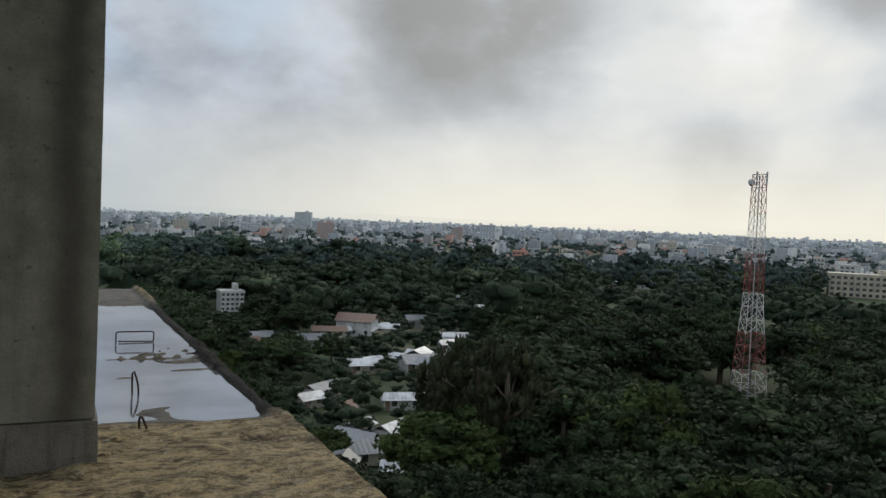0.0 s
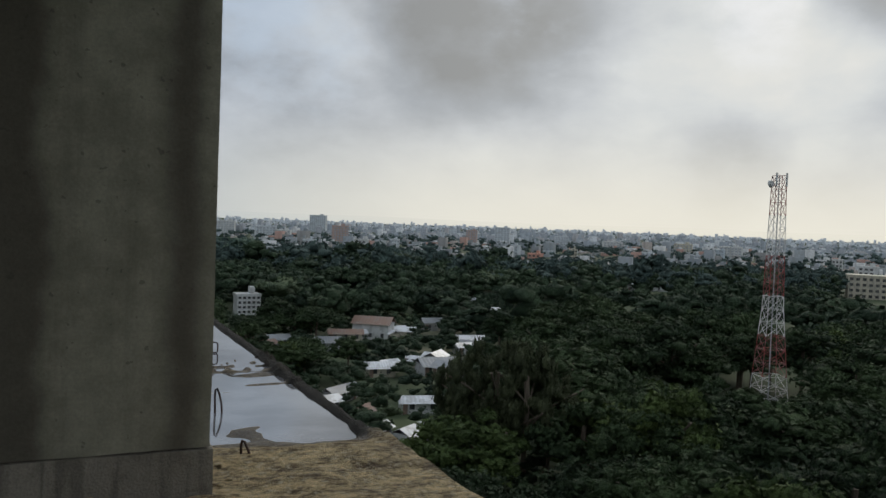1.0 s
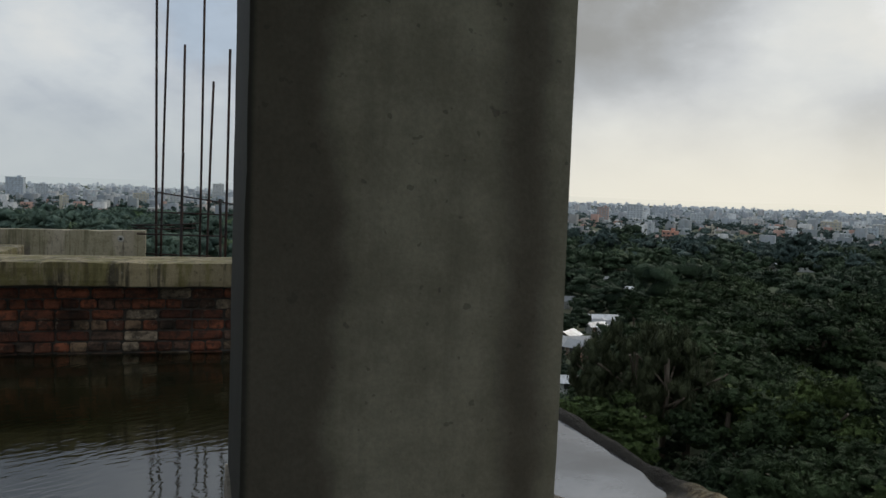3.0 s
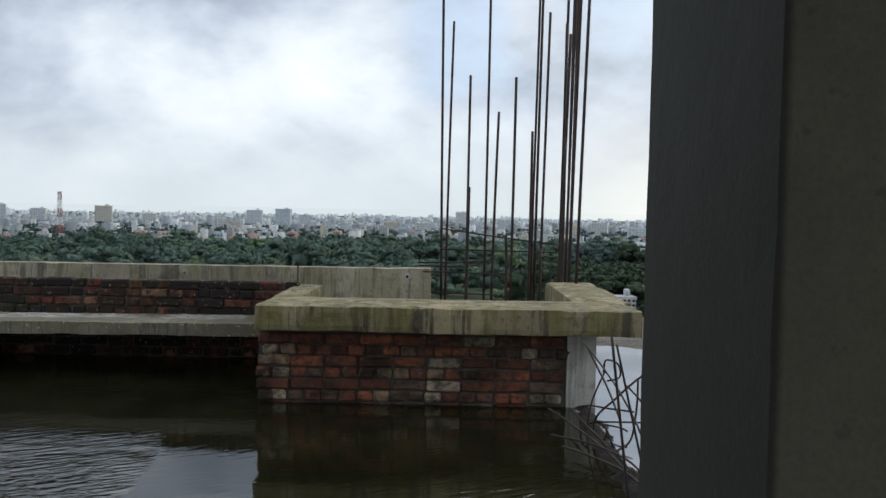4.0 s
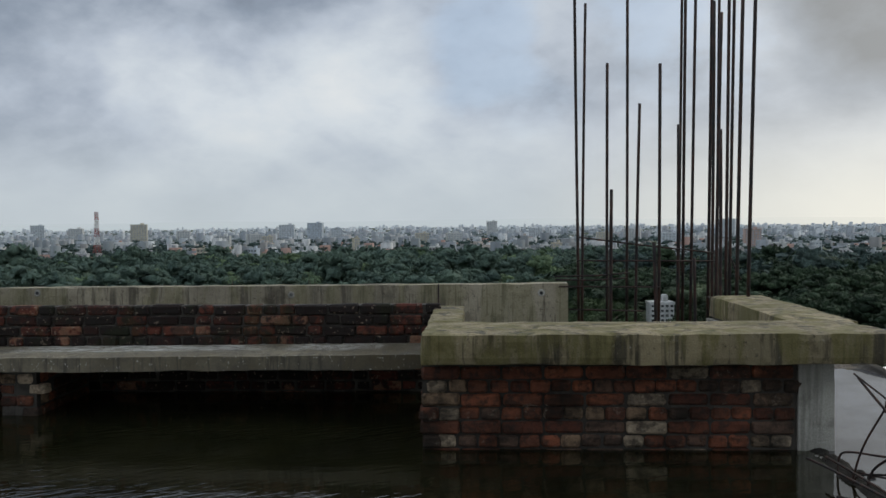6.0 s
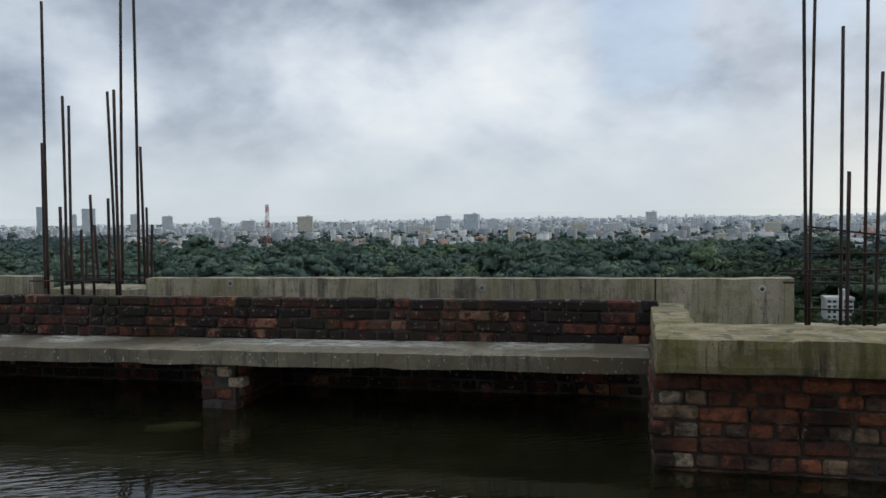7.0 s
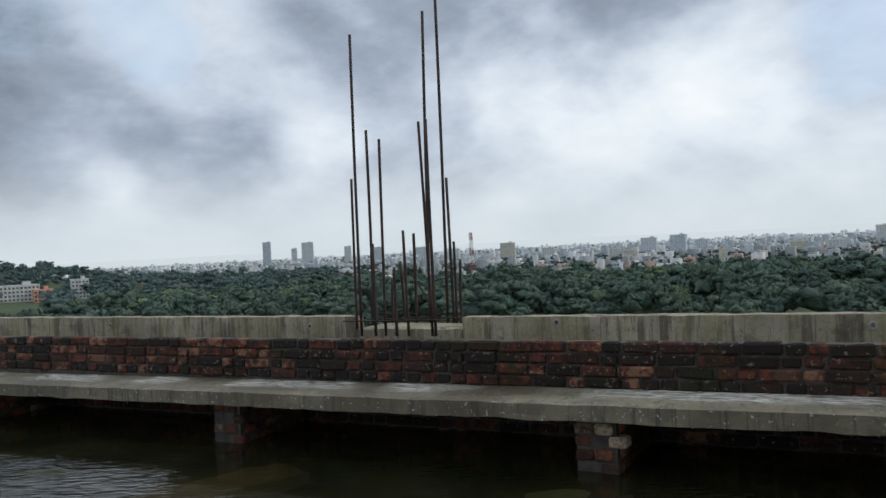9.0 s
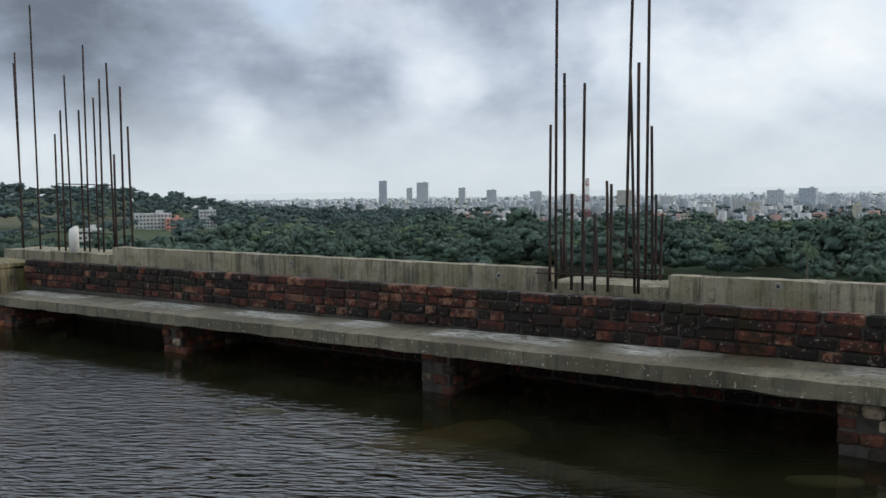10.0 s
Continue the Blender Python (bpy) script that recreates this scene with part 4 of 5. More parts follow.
# loose starter bars along the broken pool edge
tangle = empty("bent_rebar", (1.30, 7.0, 0.0), label="tangle of bent rusty bars sprouting from the broken slab edge", category="rebar")
lines = [
    [(1.34, 6.20, -0.1), (1.35, 6.23, 0.4), (1.36, 6.25, 0.80)], [(1.40, 6.22, -0.1), (1.38, 6.24, 0.3), (1.37, 6.26, 0.62)], [(1.45, 6.25, -0.1), (1.44, 6.27, 0.4), (1.43, 6.29, 0.84)],
    [(1.55, 6.15, -0.1), (1.47, 6.22, 0.35), (1.39, 6.3, 0.78)], [(1.52, 6.10, -0.1), (1.46, 6.2, 0.25), (1.385, 6.28, 0.58)], [(1.68, 6.05, -0.1), (1.62, 6.12, 0.1), (1.56, 6.2, 0.34)],
    [(1.28, 6.25, -0.1), (1.24, 6.35, 0.35), (1.20, 6.43, 0.78)], [(1.38, 6.15, -0.1), (1.30, 6.25, 0.3), (1.21, 6.35, 0.75)],
    [(1.40, 6.4, -0.05), (1.40, 6.5, 0.2), (1.36, 6.8, 0.36), (1.30, 7.1, 0.48), (1.22, 7.42, 0.60)], [(1.36, 6.9, 0.22), (1.32, 7.1, 0.37), (1.27, 7.30, 0.50), (1.24, 7.42, 0.58)],
    [(1.30, 7.45, -0.05), (1.31, 7.4, 0.12), (1.38, 7.2, 0.28), (1.46, 7.05, 0.42), (1.53, 6.95, 0.51)], [(1.28, 7.6, -0.05), (1.30, 7.5, 0.2), (1.36, 7.4, 0.42)],
    [(1.26, 7.7, -0.02), (1.27, 7.7, 0.10), (1.30, 7.65, 0.14), (1.42, 7.55, 0.145), (1.56, 7.45, 0.15)], [(1.27, 7.55, -0.02), (1.29, 7.5, 0.06), (1.40, 7.3, 0.12), (1.60, 7.1, 0.17), (1.68, 7.05, 0.19)],
    [(1.42, 6.75, -0.05), (1.36, 6.8, 0.02), (1.33, 6.85, 0.06), (1.42, 6.9, 0.12), (1.46, 6.95, 0.30), (1.47, 6.98, 0.45)], [(1.40, 6.65, 0.0), (1.48, 6.7, 0.10), (1.52, 6.75, 0.22), (1.47, 6.85, 0.34), (1.40, 6.95, 0.42)],
    [(1.34, 7.35, 0.42), (1.35, 7.33, 0.50), (1.42, 7.3, 0.48), (1.43, 7.3, 0.40), (1.36, 7.33, 0.37)],
    [(1.42, 6.5, 0.02), (1.36, 6.7, 0.06), (1.20, 6.9, 0.09), (0.98, 7.05, 0.10)], [(1.40, 6.35, 0.0), (1.30, 6.55, 0.05), (1.15, 6.75, 0.07), (1.02, 6.85, 0.09)], [(1.36, 6.6, 0.0), (1.26, 6.9, 0.07), (1.10, 7.3, 0.13), (1.02, 7.5, 0.15)],
    [(1.34, 7.9, 0.0), (1.35, 7.6, 0.04), (1.46, 7.4, 0.06), (1.5, 7.35, 0.05)], [(1.30, 7.2, -0.02), (1.33, 7.15, 0.08), (1.30, 7.05, 0.16), (1.34, 6.98, 0.05)], [(1.36, 7.0, -0.02), (1.30, 7.1, 0.05), (1.24, 7.3, 0.09), (1.20, 7.7, 0.10)],
]
for pts in lines:
    part("bar", local(rod(bmesh.new(), curve_points(pts, 5), rng.uniform(0.0055, 0.0072)), tangle), M_REBAR, tangle, smooth=True)

# rubble along the broken edge and by the column
for k in range(46):
    bm = bmesh.new()
    bmesh.ops.create_icosphere(bm, subdivisions=1, radius=1.0)
    s = rng.uniform(0.010, 0.026)
    for v in bm.verts:
        v.co = Vector((v.co.x * s * 1.2, v.co.y * s, v.co.z * s * 0.6)) * (1 + 0.35 * noise.noise(v.co * 1.7 + Vector((k, 0, 0))))
    if k < 36:
        y = rng.uniform(6.0, 8.1)
        at = (1.33 + 0.08 * noise.noise(Vector((0, y * 2, 0))) + rng.uniform(-0.07, 0.09), y, 0.006)
    else:
        x, y = rng.uniform(1.80, 1.95), rng.uniform(3.6, 4.4)
        at = (x, y, strip_height(x, y) + 0.006)
    ob = part("rubble", bm, M_PILLAR if k % 9 == 0 else M_SLAB)
    ob.location = at
    ob.rotation_euler = (0, 0, rng.uniform(0, 6))
    tagged(ob, "small lump of broken concrete on the slab edge", "rubble", group="rubble along the slab edge")

# pale things lying under water before the shelf
for x, y, a in ((-7.75, 8.05, 0.3), (-4.12, 8.66, 0.2)):
    bm = bmesh.new()
    bmesh.ops.create_icosphere(bm, subdivisions=2, radius=1.0)
    for v in bm.verts:
        v.co = Vector((v.co.x * 0.20, v.co.y * 0.07, v.co.z * 0.03)) * (1 + 0.3 * noise.noise(v.co * 1.3 + Vector((x, 0, 0))))
    ob = part("sunken_sack", bm, M_SACK, smooth=True)
    ob.location, ob.rotation_euler = (x, y, -0.034), (0, -0.05, a)
    tagged(ob, "pale plastic sack sunk in the murky water", "sack", group="sunken sacks")
bm = worn_box(bmesh.new(), -0.55, 0.55, -0.22, 0.22, -0.05, 0.05, 0.08, 0.008, 0.03)
ob = part("sunken_slab", bm, M_SUNK)
ob.location, ob.rotation_euler = (-6.30, 8.30, -0.085), (0.02, 0.02, 1.22)
tagged(ob, "brown sunken concrete slab leaning in the water by a pier", "concrete slab")


# ---------------------------------------------------------------- land, woods, village, city
GROUND = -36.0
nrng = np.random.RandomState(11)


def polar(az_left, r):
    a = math.radians(az_left)
    return -math.sin(a) * r, math.cos(a) * r


HILLS = [(*polar(57, 1050), 17.0, 130.0), (*polar(66, 1000), 15.0, 170.0), (*polar(51, 1200), 8.0, 110.0), (*polar(77, 900), 16.0, 200.0)]


def land(x, y):
    """Height of the ground: a plain with wooded hills to one side."""
    z = GROUND + 1.2 * np.sin(x * 0.011) * np.cos(y * 0.009)
    for hx, hy, h, s in HILLS:
        z = z + h * np.exp(-((x - hx) ** 2 + (y - hy) ** 2) / (2 * s * s)) * (1 + 0.12 * np.sin(x * 0.021 + y * 0.013))
    return z


def ground_sheet():
    rs = np.concatenate([[1.0], np.geomspace(20, 4900, 90)])
    angs = np.linspace(0, 2 * np.pi, 181)[:-1]
    rr, aa = np.meshgrid(rs, angs, indexing="ij")
    x, y = rr * np.sin(aa), rr * np.cos(aa)
    v = np.stack([x, y, land(x, y)], -1).reshape(-1, 3)
    n = len(angs)
    q = [(i * n + j, (i + 1) * n + j, (i + 1) * n + (j + 1) % n, i * n + (j + 1) % n) for i in range(len(rs) - 1) for j in range(n)]
    me = numpy_mesh("ground", v, np.array(q)[:, ::-1], M_GROUND)
    return tagged(new("ground", me), "green plain with scattered clearings far below the roof", "ground", kind="structure")


ground_sheet()

# houses and clearings: azimuth to the left of +y, distance, turn, width, depth, eaves, roof, wall
HOUSES = [(-22.4, 124, 20, 10, 6, 3.0, M_TIN, M_CREAM), (-21.2, 130, -35, 8, 5, 2.8, M_TIN, M_GREY_PLASTER), (-23.6, 136, 60, 7, 4.5, 2.8, M_TIN_NEW, M_WHITE), (-20.6, 120, 80, 6, 4, 2.6, M_TIN, M_CREAM),
          (-24.2, 160, 12, 10, 4, 2.8, M_TIN_NEW, M_WHITE), (-25.3, 203, 25, 13, 7, 3.0, M_TIN, M_GREY_PLASTER), (-26.1, 198, -30, 9, 6, 3.0, M_TIN, M_CREAM), (-25.0, 214, 70, 8, 5, 3.2, M_TIN_NEW, M_WHITE), (-26.6, 194, 10, 6, 4, 2.6, M_TIN_RUST, M_PINK),
          (-21.2, 197, 15, 8, 5, 2.8, M_TIN_NEW, M_CREAM), (-18.4, 168, 55, 8, 4, 2.8, M_TIN, M_GREY_PLASTER), (-17.7, 160, 40, 6, 4, 2.5, M_TIN_NEW, M_CREAM), (-12.6, 165, 15, 9, 5, 3.0, M_TIN_NEW, M_GREY_PLASTER), (-14.2, 240, 20, 7, 5, 3.0, M_TIN, M_WHITE),
          (-17.5, 236, 10, 9, 6, 3.0, M_TIN, M_GREY_PLASTER), (-20.6, 262, -15, 14, 9, 6.0, M_TIN_RUST, M_WHITE), (-18.7, 255, 5, 12, 5, 3.0, M_TIN_RUST, M_CREAM), (-24.6, 288, 20, 9, 6, 3.5, M_TIN, M_WHITE), (-27.2, 250, 15, 10, 5, 3.0, M_TIN_NEW, M_WHITE), (-26.8, 236, 35, 6, 4, 2.8, M_TIN_NEW, M_WHITE), (-22.6, 265, 0, 9, 5, 3.0, M_TIN_NEW, M_CREAM),
          (-29.8, 226, 30, 5, 4, 2.8, M_TIN_NEW, M_WHITE), (-28.8, 340, 10, 8, 5, 3.0, M_TIN_NEW, M_WHITE), (-26.9, 380, 0, 9, 5, 3.0, M_TIN_NEW, M_WHITE), (-38.0, 500, 8, 9, 6, 5.0, M_TIN_NEW, M_WHITE), (-39.6, 505, 8, 14, 7, 5.0, M_TIN_NEW, M_WHITE),
          (38.8, 330, 0, 9, 5, 3.0, M_TIN_NEW, M_WHITE), (40.6, 335, 10, 10, 5, 3.0, M_TIN, M_WHITE), (37.0, 325, -5, 8, 5, 3.0, M_TIN_NEW, M_WHITE), (42.5, 340, 5, 8, 5, 3.0, M_TIN_RUST, M_CREAM), (50.5, 300, 0, 9, 5, 3.0, M_TIN_NEW, M_WHITE)]


def house(az, r, turn, w, d, h, roof_mat, wall_mat):
    x, y = polar(az, r)
    ob = empty("village_house", (x, y, float(land(x, y)) - 0.3), label="small house with a tin gable roof among the trees", category="house", group="village houses")
    ob.rotation_euler = (0, 0, radians(az + turn))
    part("wall", plain_box(bmesh.new(), -w / 2, w / 2, -d / 2, d / 2, 0, h + 0.3), wall_mat, ob)
    rise = d * 0.24
    for side in (-1, 1):
        bm = bmesh.new()
        o = 0.6
        n = 24
        for k in range(n):
            a, b = -w / 2 - o + (w + 2 * o) * k / n, -w / 2 - o + (w + 2 * o) * (k + 1) / n
            lift = 0.05 * (k % 2)
            p = [(a, side * (d / 2 + o), h - 0.05 + lift), (b, side * (d / 2 + o), h - 0.05 + 0.05 - lift), (b, 0, h + 0.3 + rise + 0.05 - lift), (a, 0, h + 0.3 + rise + lift)]
            bm.faces.new([bm.verts.new(q) for q in p])
        bmesh.ops.remove_doubles(bm, verts=bm.verts, dist=0.001)
        bmesh.ops.recalc_face_normals(bm, faces=bm.faces)
        part("roof_sheet", bm, roof_mat, ob)
    for k in range(max(2, int(w // 3))):
        cx = -w / 2 + (k + 0.5) * w / max(2, int(w // 3))
        part("window", plain_box(bmesh.new(), cx - 0.5, cx + 0.5, -d / 2 - 0.06, -d / 2 + 0.02, 1.2, 2.4), M_DARK, ob)
    part("door", plain_box(bmesh.new(), -w / 2 + 0.3, -w / 2 + 1.2, -d / 2 - 0.07, -d / 2 + 0.02, 0.3, 2.4), M_TIN_RUST, ob)
    return ob


# sheds crowd round the village houses
SHEDS = []
for h in HOUSES[:24]:
    SHEDS.append((h[0] + nrng.uniform(-1, 1) * 420 / h[1], h[1] + nrng.uniform(-9, 9), nrng.uniform(-80, 80), nrng.uniform(4, 7), nrng.uniform(3, 4.5), nrng.uniform(2.2, 2.9),
                  (M_TIN, M_TIN_NEW, M_TIN_NEW, M_TIN_RUST)[nrng.randint(4)], (M_CREAM, M_GREY_PLASTER)[nrng.randint(2)]))
for az, r, turn, w, d, h, rm, wm in HOUSES + SHEDS:
    house(az, r, turn, w * 0.82, d * 0.85, h * 0.85, rm, wm)


def block(az, r, turn, w, d, storeys, mat, label, bays=None, z=None, floor_h=3.2, group=""):
    """A flat-roofed building: body, storey bands, parapet, and each window a recessed dark pane with a frame."""
    x, y = polar(az, r)
    z = float(land(x, y)) - 0.5 if z is None else z
    ob = empty("building", (x, y, z), label=label, category="building", group=group)
    ob.rotation_euler = (0, 0, radians(az + turn))
    h = storeys * floor_h + 0.5
    part("wall", plain_box(bmesh.new(), -w / 2, w / 2, -d / 2, d / 2, 0, h), mat, ob)
    bm = bmesh.new()
    plain_box(bm, -w / 2 - 0.3, w / 2 + 0.3, -d / 2 - 0.3, d / 2 + 0.3, h + 0.004, h + 0.9)
    part("roof", bm, mat, ob)
    part("stair_tower", plain_box(bmesh.new(), w * 0.1, w * 0.3, -d * 0.2, d * 0.3, h + 0.904, h + 3.4), mat, ob)
    n = bays or max(3, int(w / 3.4))
    step = w / n
    me_w = mesh_of(plain_box(bmesh.new(), -step * 0.28, step * 0.28, -0.12, 0.02, 0, floor_h * 0.5), "window")
    # beyond 900 m the panes take the colour paled for haze
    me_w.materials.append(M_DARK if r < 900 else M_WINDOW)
    me_s = mesh_of(plain_box(bmesh.new(), -step * 0.34, step * 0.34, -0.5, 0.0, 0, 0.15), "sill")
    me_s.materials.append(mat)
    for s in range(storeys):
        for k in range(n):
            win = part("window", me_w, M_DARK, ob)
            win.location = (-w / 2 + (k + 0.5) * step, -d / 2, s * floor_h + 1.3)
            if r < 600:
                sill = part("sill", me_s, mat, win)
                sill.location = (0, 0, floor_h * 0.5 + 0.02)
    return ob


block(-12.0, 320, 14, 8.6, 7, 4, M_WHITE, "white small block with rows of dark open bays", 5, floor_h=1.75)
block(-53.2, 545, 8, 44, 14, 4, M_CREAM, "long cream four-storey school building", 13)
block(-56.4, 560, 8, 26, 14, 4, M_GREY_PLASTER, "grey four-storey school wing", 8)
block(53.6, 780, 6, 30, 14, 4, M_WHITE, "white hillside hostel block", 10)
block(52.3, 770, 6, 14, 12, 3, M_PINK, "salmon hillside hostel block", 5)
block(50.2, 800, 6, 14, 12, 5, M_WHITE, "white hillside apartment block", 5)
block(47.6, 1000, 4, 12, 10, 4, M_WHITE, "white far apartment block", 4)
block(46.5, 1050, 4, 12, 10, 5, M_GREY_PLASTER, "grey far apartment block", 4)
block(57.5, 600, 6, 18, 12, 4, M_WHITE, "white block below the hill", 6)
# landmark blocks of the city edge
CITY_MARKS = [(38.6, 2550, 24, 22, M_BLUE_GREY), (36.8, 2600, 16, 15, M_GREY_PLASTER), (35.9, 2500, 34, 20, M_GREY_PLASTER), (33.2, 2600, 20, 15, M_GREY_PLASTER), (31.2, 2500, 28, 13, M_GREY_PLASTER), (22.3, 1500, 26, 11, M_CREAM), (19.6, 1600, 22, 7, M_WHITE),
              (15.1, 1300, 20, 6, M_WHITE), (14.2, 1280, 16, 5, M_CREAM), (12.9, 1500, 26, 10, M_GREY_PLASTER), (11.0, 1500, 26, 11, M_BLUE_GREY), (9.6, 1550, 20, 8, M_GREY_PLASTER), (17.1, 1350, 24, 5, M_WHITE), (5.6, 1300, 22, 5, M_WHITE), (3.8, 1250, 20, 6, M_CREAM), (1.6, 1250, 22, 6, M_WHITE),
              (-1.0, 1900, 22, 11, M_WHITE), (-4.0, 1500, 24, 7, M_GREY_PLASTER), (-16.4, 1800, 34, 11, M_GREY_PLASTER), (-17.9, 1150, 20, 7, M_PINK), (-26.9, 1250, 16, 7, M_PINK), (-12.9, 1150, 26, 6, M_GREY_PLASTER), (-14.1, 1100, 20, 5, M_WHITE), (-29.0, 1250, 22, 9, M_GREY_PLASTER),
              (-8.5, 1200, 20, 6, M_CREAM), (-10.4, 1300, 24, 7, M_WHITE), (-33.0, 1300, 20, 6, M_GREY_PLASTER), (-36.3, 1200, 22, 5, M_WHITE), (-41.0, 1200, 24, 5, M_CREAM), (-44.0, 1100, 26, 5, M_WHITE), (26.0, 1700, 24, 9, M_WHITE), (28.2, 1900, 26, 11, M_GREY_PLASTER)]
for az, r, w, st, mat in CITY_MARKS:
    # distant blocks swap to the haze-paled wall colours
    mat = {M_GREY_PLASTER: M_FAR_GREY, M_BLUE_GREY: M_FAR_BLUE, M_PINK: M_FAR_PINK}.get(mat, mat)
    block(az, r, nrng.uniform(-12, 12), w, w * 0.7, st, mat, "multi-storey city block with haze-paled colours", max(4, int(w / 4)), group="city blocks")


def town_edge(az):
    """Distance at which the woods give way to houses, by azimuth to the left of +y."""
    base = 545 + 105 * smooth(az, -10, 4) + 50 * smooth(az, 12, 24) + 540 * smooth(az, 29, 38)
    return base * (1 + 0.09 * noise.noise(Vector((az * 0.35, 2.0, 0))))


# blocks with windows along the town's edge
for k in range(46):
    az = -58 + 98 * (k + nrng.rand()) / 46
    r = town_edge(az) * (1.15 + 0.8 * nrng.rand())
    st = int(nrng.choice([2, 3, 4, 5], p=[.3, .35, .25, .1]))
    w = nrng.uniform(7, 13)
    mat = (M_WHITE, M_FAR_GREY, M_WHITE, M_CREAM, M_GREY_PLASTER, M_FAR_BLUE, M_PINK)[nrng.choice(7, p=[.3, .22, .12, .12, .12, .08, .04])]
    block(az, r, nrng.uniform(-35, 35), w, w * 0.7, st, mat, "flat-roofed apartment block at the edge of the town", max(3, int(w / 3.6)), group="town edge blocks")


def city(name, count, r0, r1, power, mat, label, tall=1.0):
    """A belt of the town: thousands of small flat-roofed houses, in one mesh."""
    vs, qs, n = [], [], 0
    cube = np.array([(x, y, z) for z in (0, 1) for y in (-.5, .5) for x in (-.5, .5)], float)
    faces = np.array([(4, 5, 7, 6), (0, 1, 5, 4), (2, 6, 7, 3), (0, 4, 6, 2), (1, 3, 7, 5)])
    for k in range(count):
        az = nrng.uniform(-66, 62)
        near = max(r0, town_edge(az) * 1.02)
        if near >= r1:
            continue
        r = near + (r1 - near) * nrng.rand() ** power
        x, y = polar(az, r)
        if noise.noise(Vector((x * 0.0075, y * 0.0075, 4.0))) > 0.18 and nrng.rand() < 0.8:
            continue
        z = float(land(np.float64(x), np.float64(y)))
        if z > GROUND + 5:
            continue
        w, d = nrng.uniform(6, 14), nrng.uniform(6, 13)
        h = nrng.choice([3.5, 6, 9, 12, 15, 20], p=[.34, .26, .18, .12, .07, .03]) * nrng.uniform(0.9, 1.1) * tall
        if az > 30:
            h *= 0.8
        a = nrng.uniform(0, math.pi)
        c, s = math.cos(a), math.sin(a)
        tower = [(w, d, h, 0, 0)]
        if nrng.rand() < 0.5:
            tower.append((w * 0.3, d * 0.35, h + 2.6, w * 0.2, 0))
        for (bw, bd, bh, ox, oy) in tower:
            p = cube * (bw, bd, bh) + (ox, oy, -1)
            vs.append(np.stack([x + p[:, 0] * c - p[:, 1] * s, y + p[:, 0] * s + p[:, 1] * c, z + p[:, 2]], -1))
            qs.append(faces + n)
            n += 8
    me = numpy_mesh(name, np.concatenate(vs), np.concatenate(qs), mat)
    return tagged(new(name, me), label, "town", kind="stuff")


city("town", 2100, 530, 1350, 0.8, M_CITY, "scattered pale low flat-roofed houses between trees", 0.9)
city("town", 5200, 1300, 2500, 0.9, M_CITY_MID, "dense distant town of low flat-roofed houses, paled by painted haze")
city("town", 5200, 2400, 4500, 0.9, M_CITY_FAR, "far part of the town, flat-roofed houses paled by painted haze")


# ---------------------------------------------------------------- trees
def ball(level):
    bm = bmesh.new()
    bmesh.ops.create_icosphere(bm, subdivisions=level, radius=1.0)
    v = np.array([w.co for w in bm.verts])
    f = np.array([[w.index for w in q.verts] for q in bm.faces])
    bm.free()
    return v, np.concatenate([f, f[:, 2:3]], 1)


BALLS = {1: ball(1), 2: ball(2)}


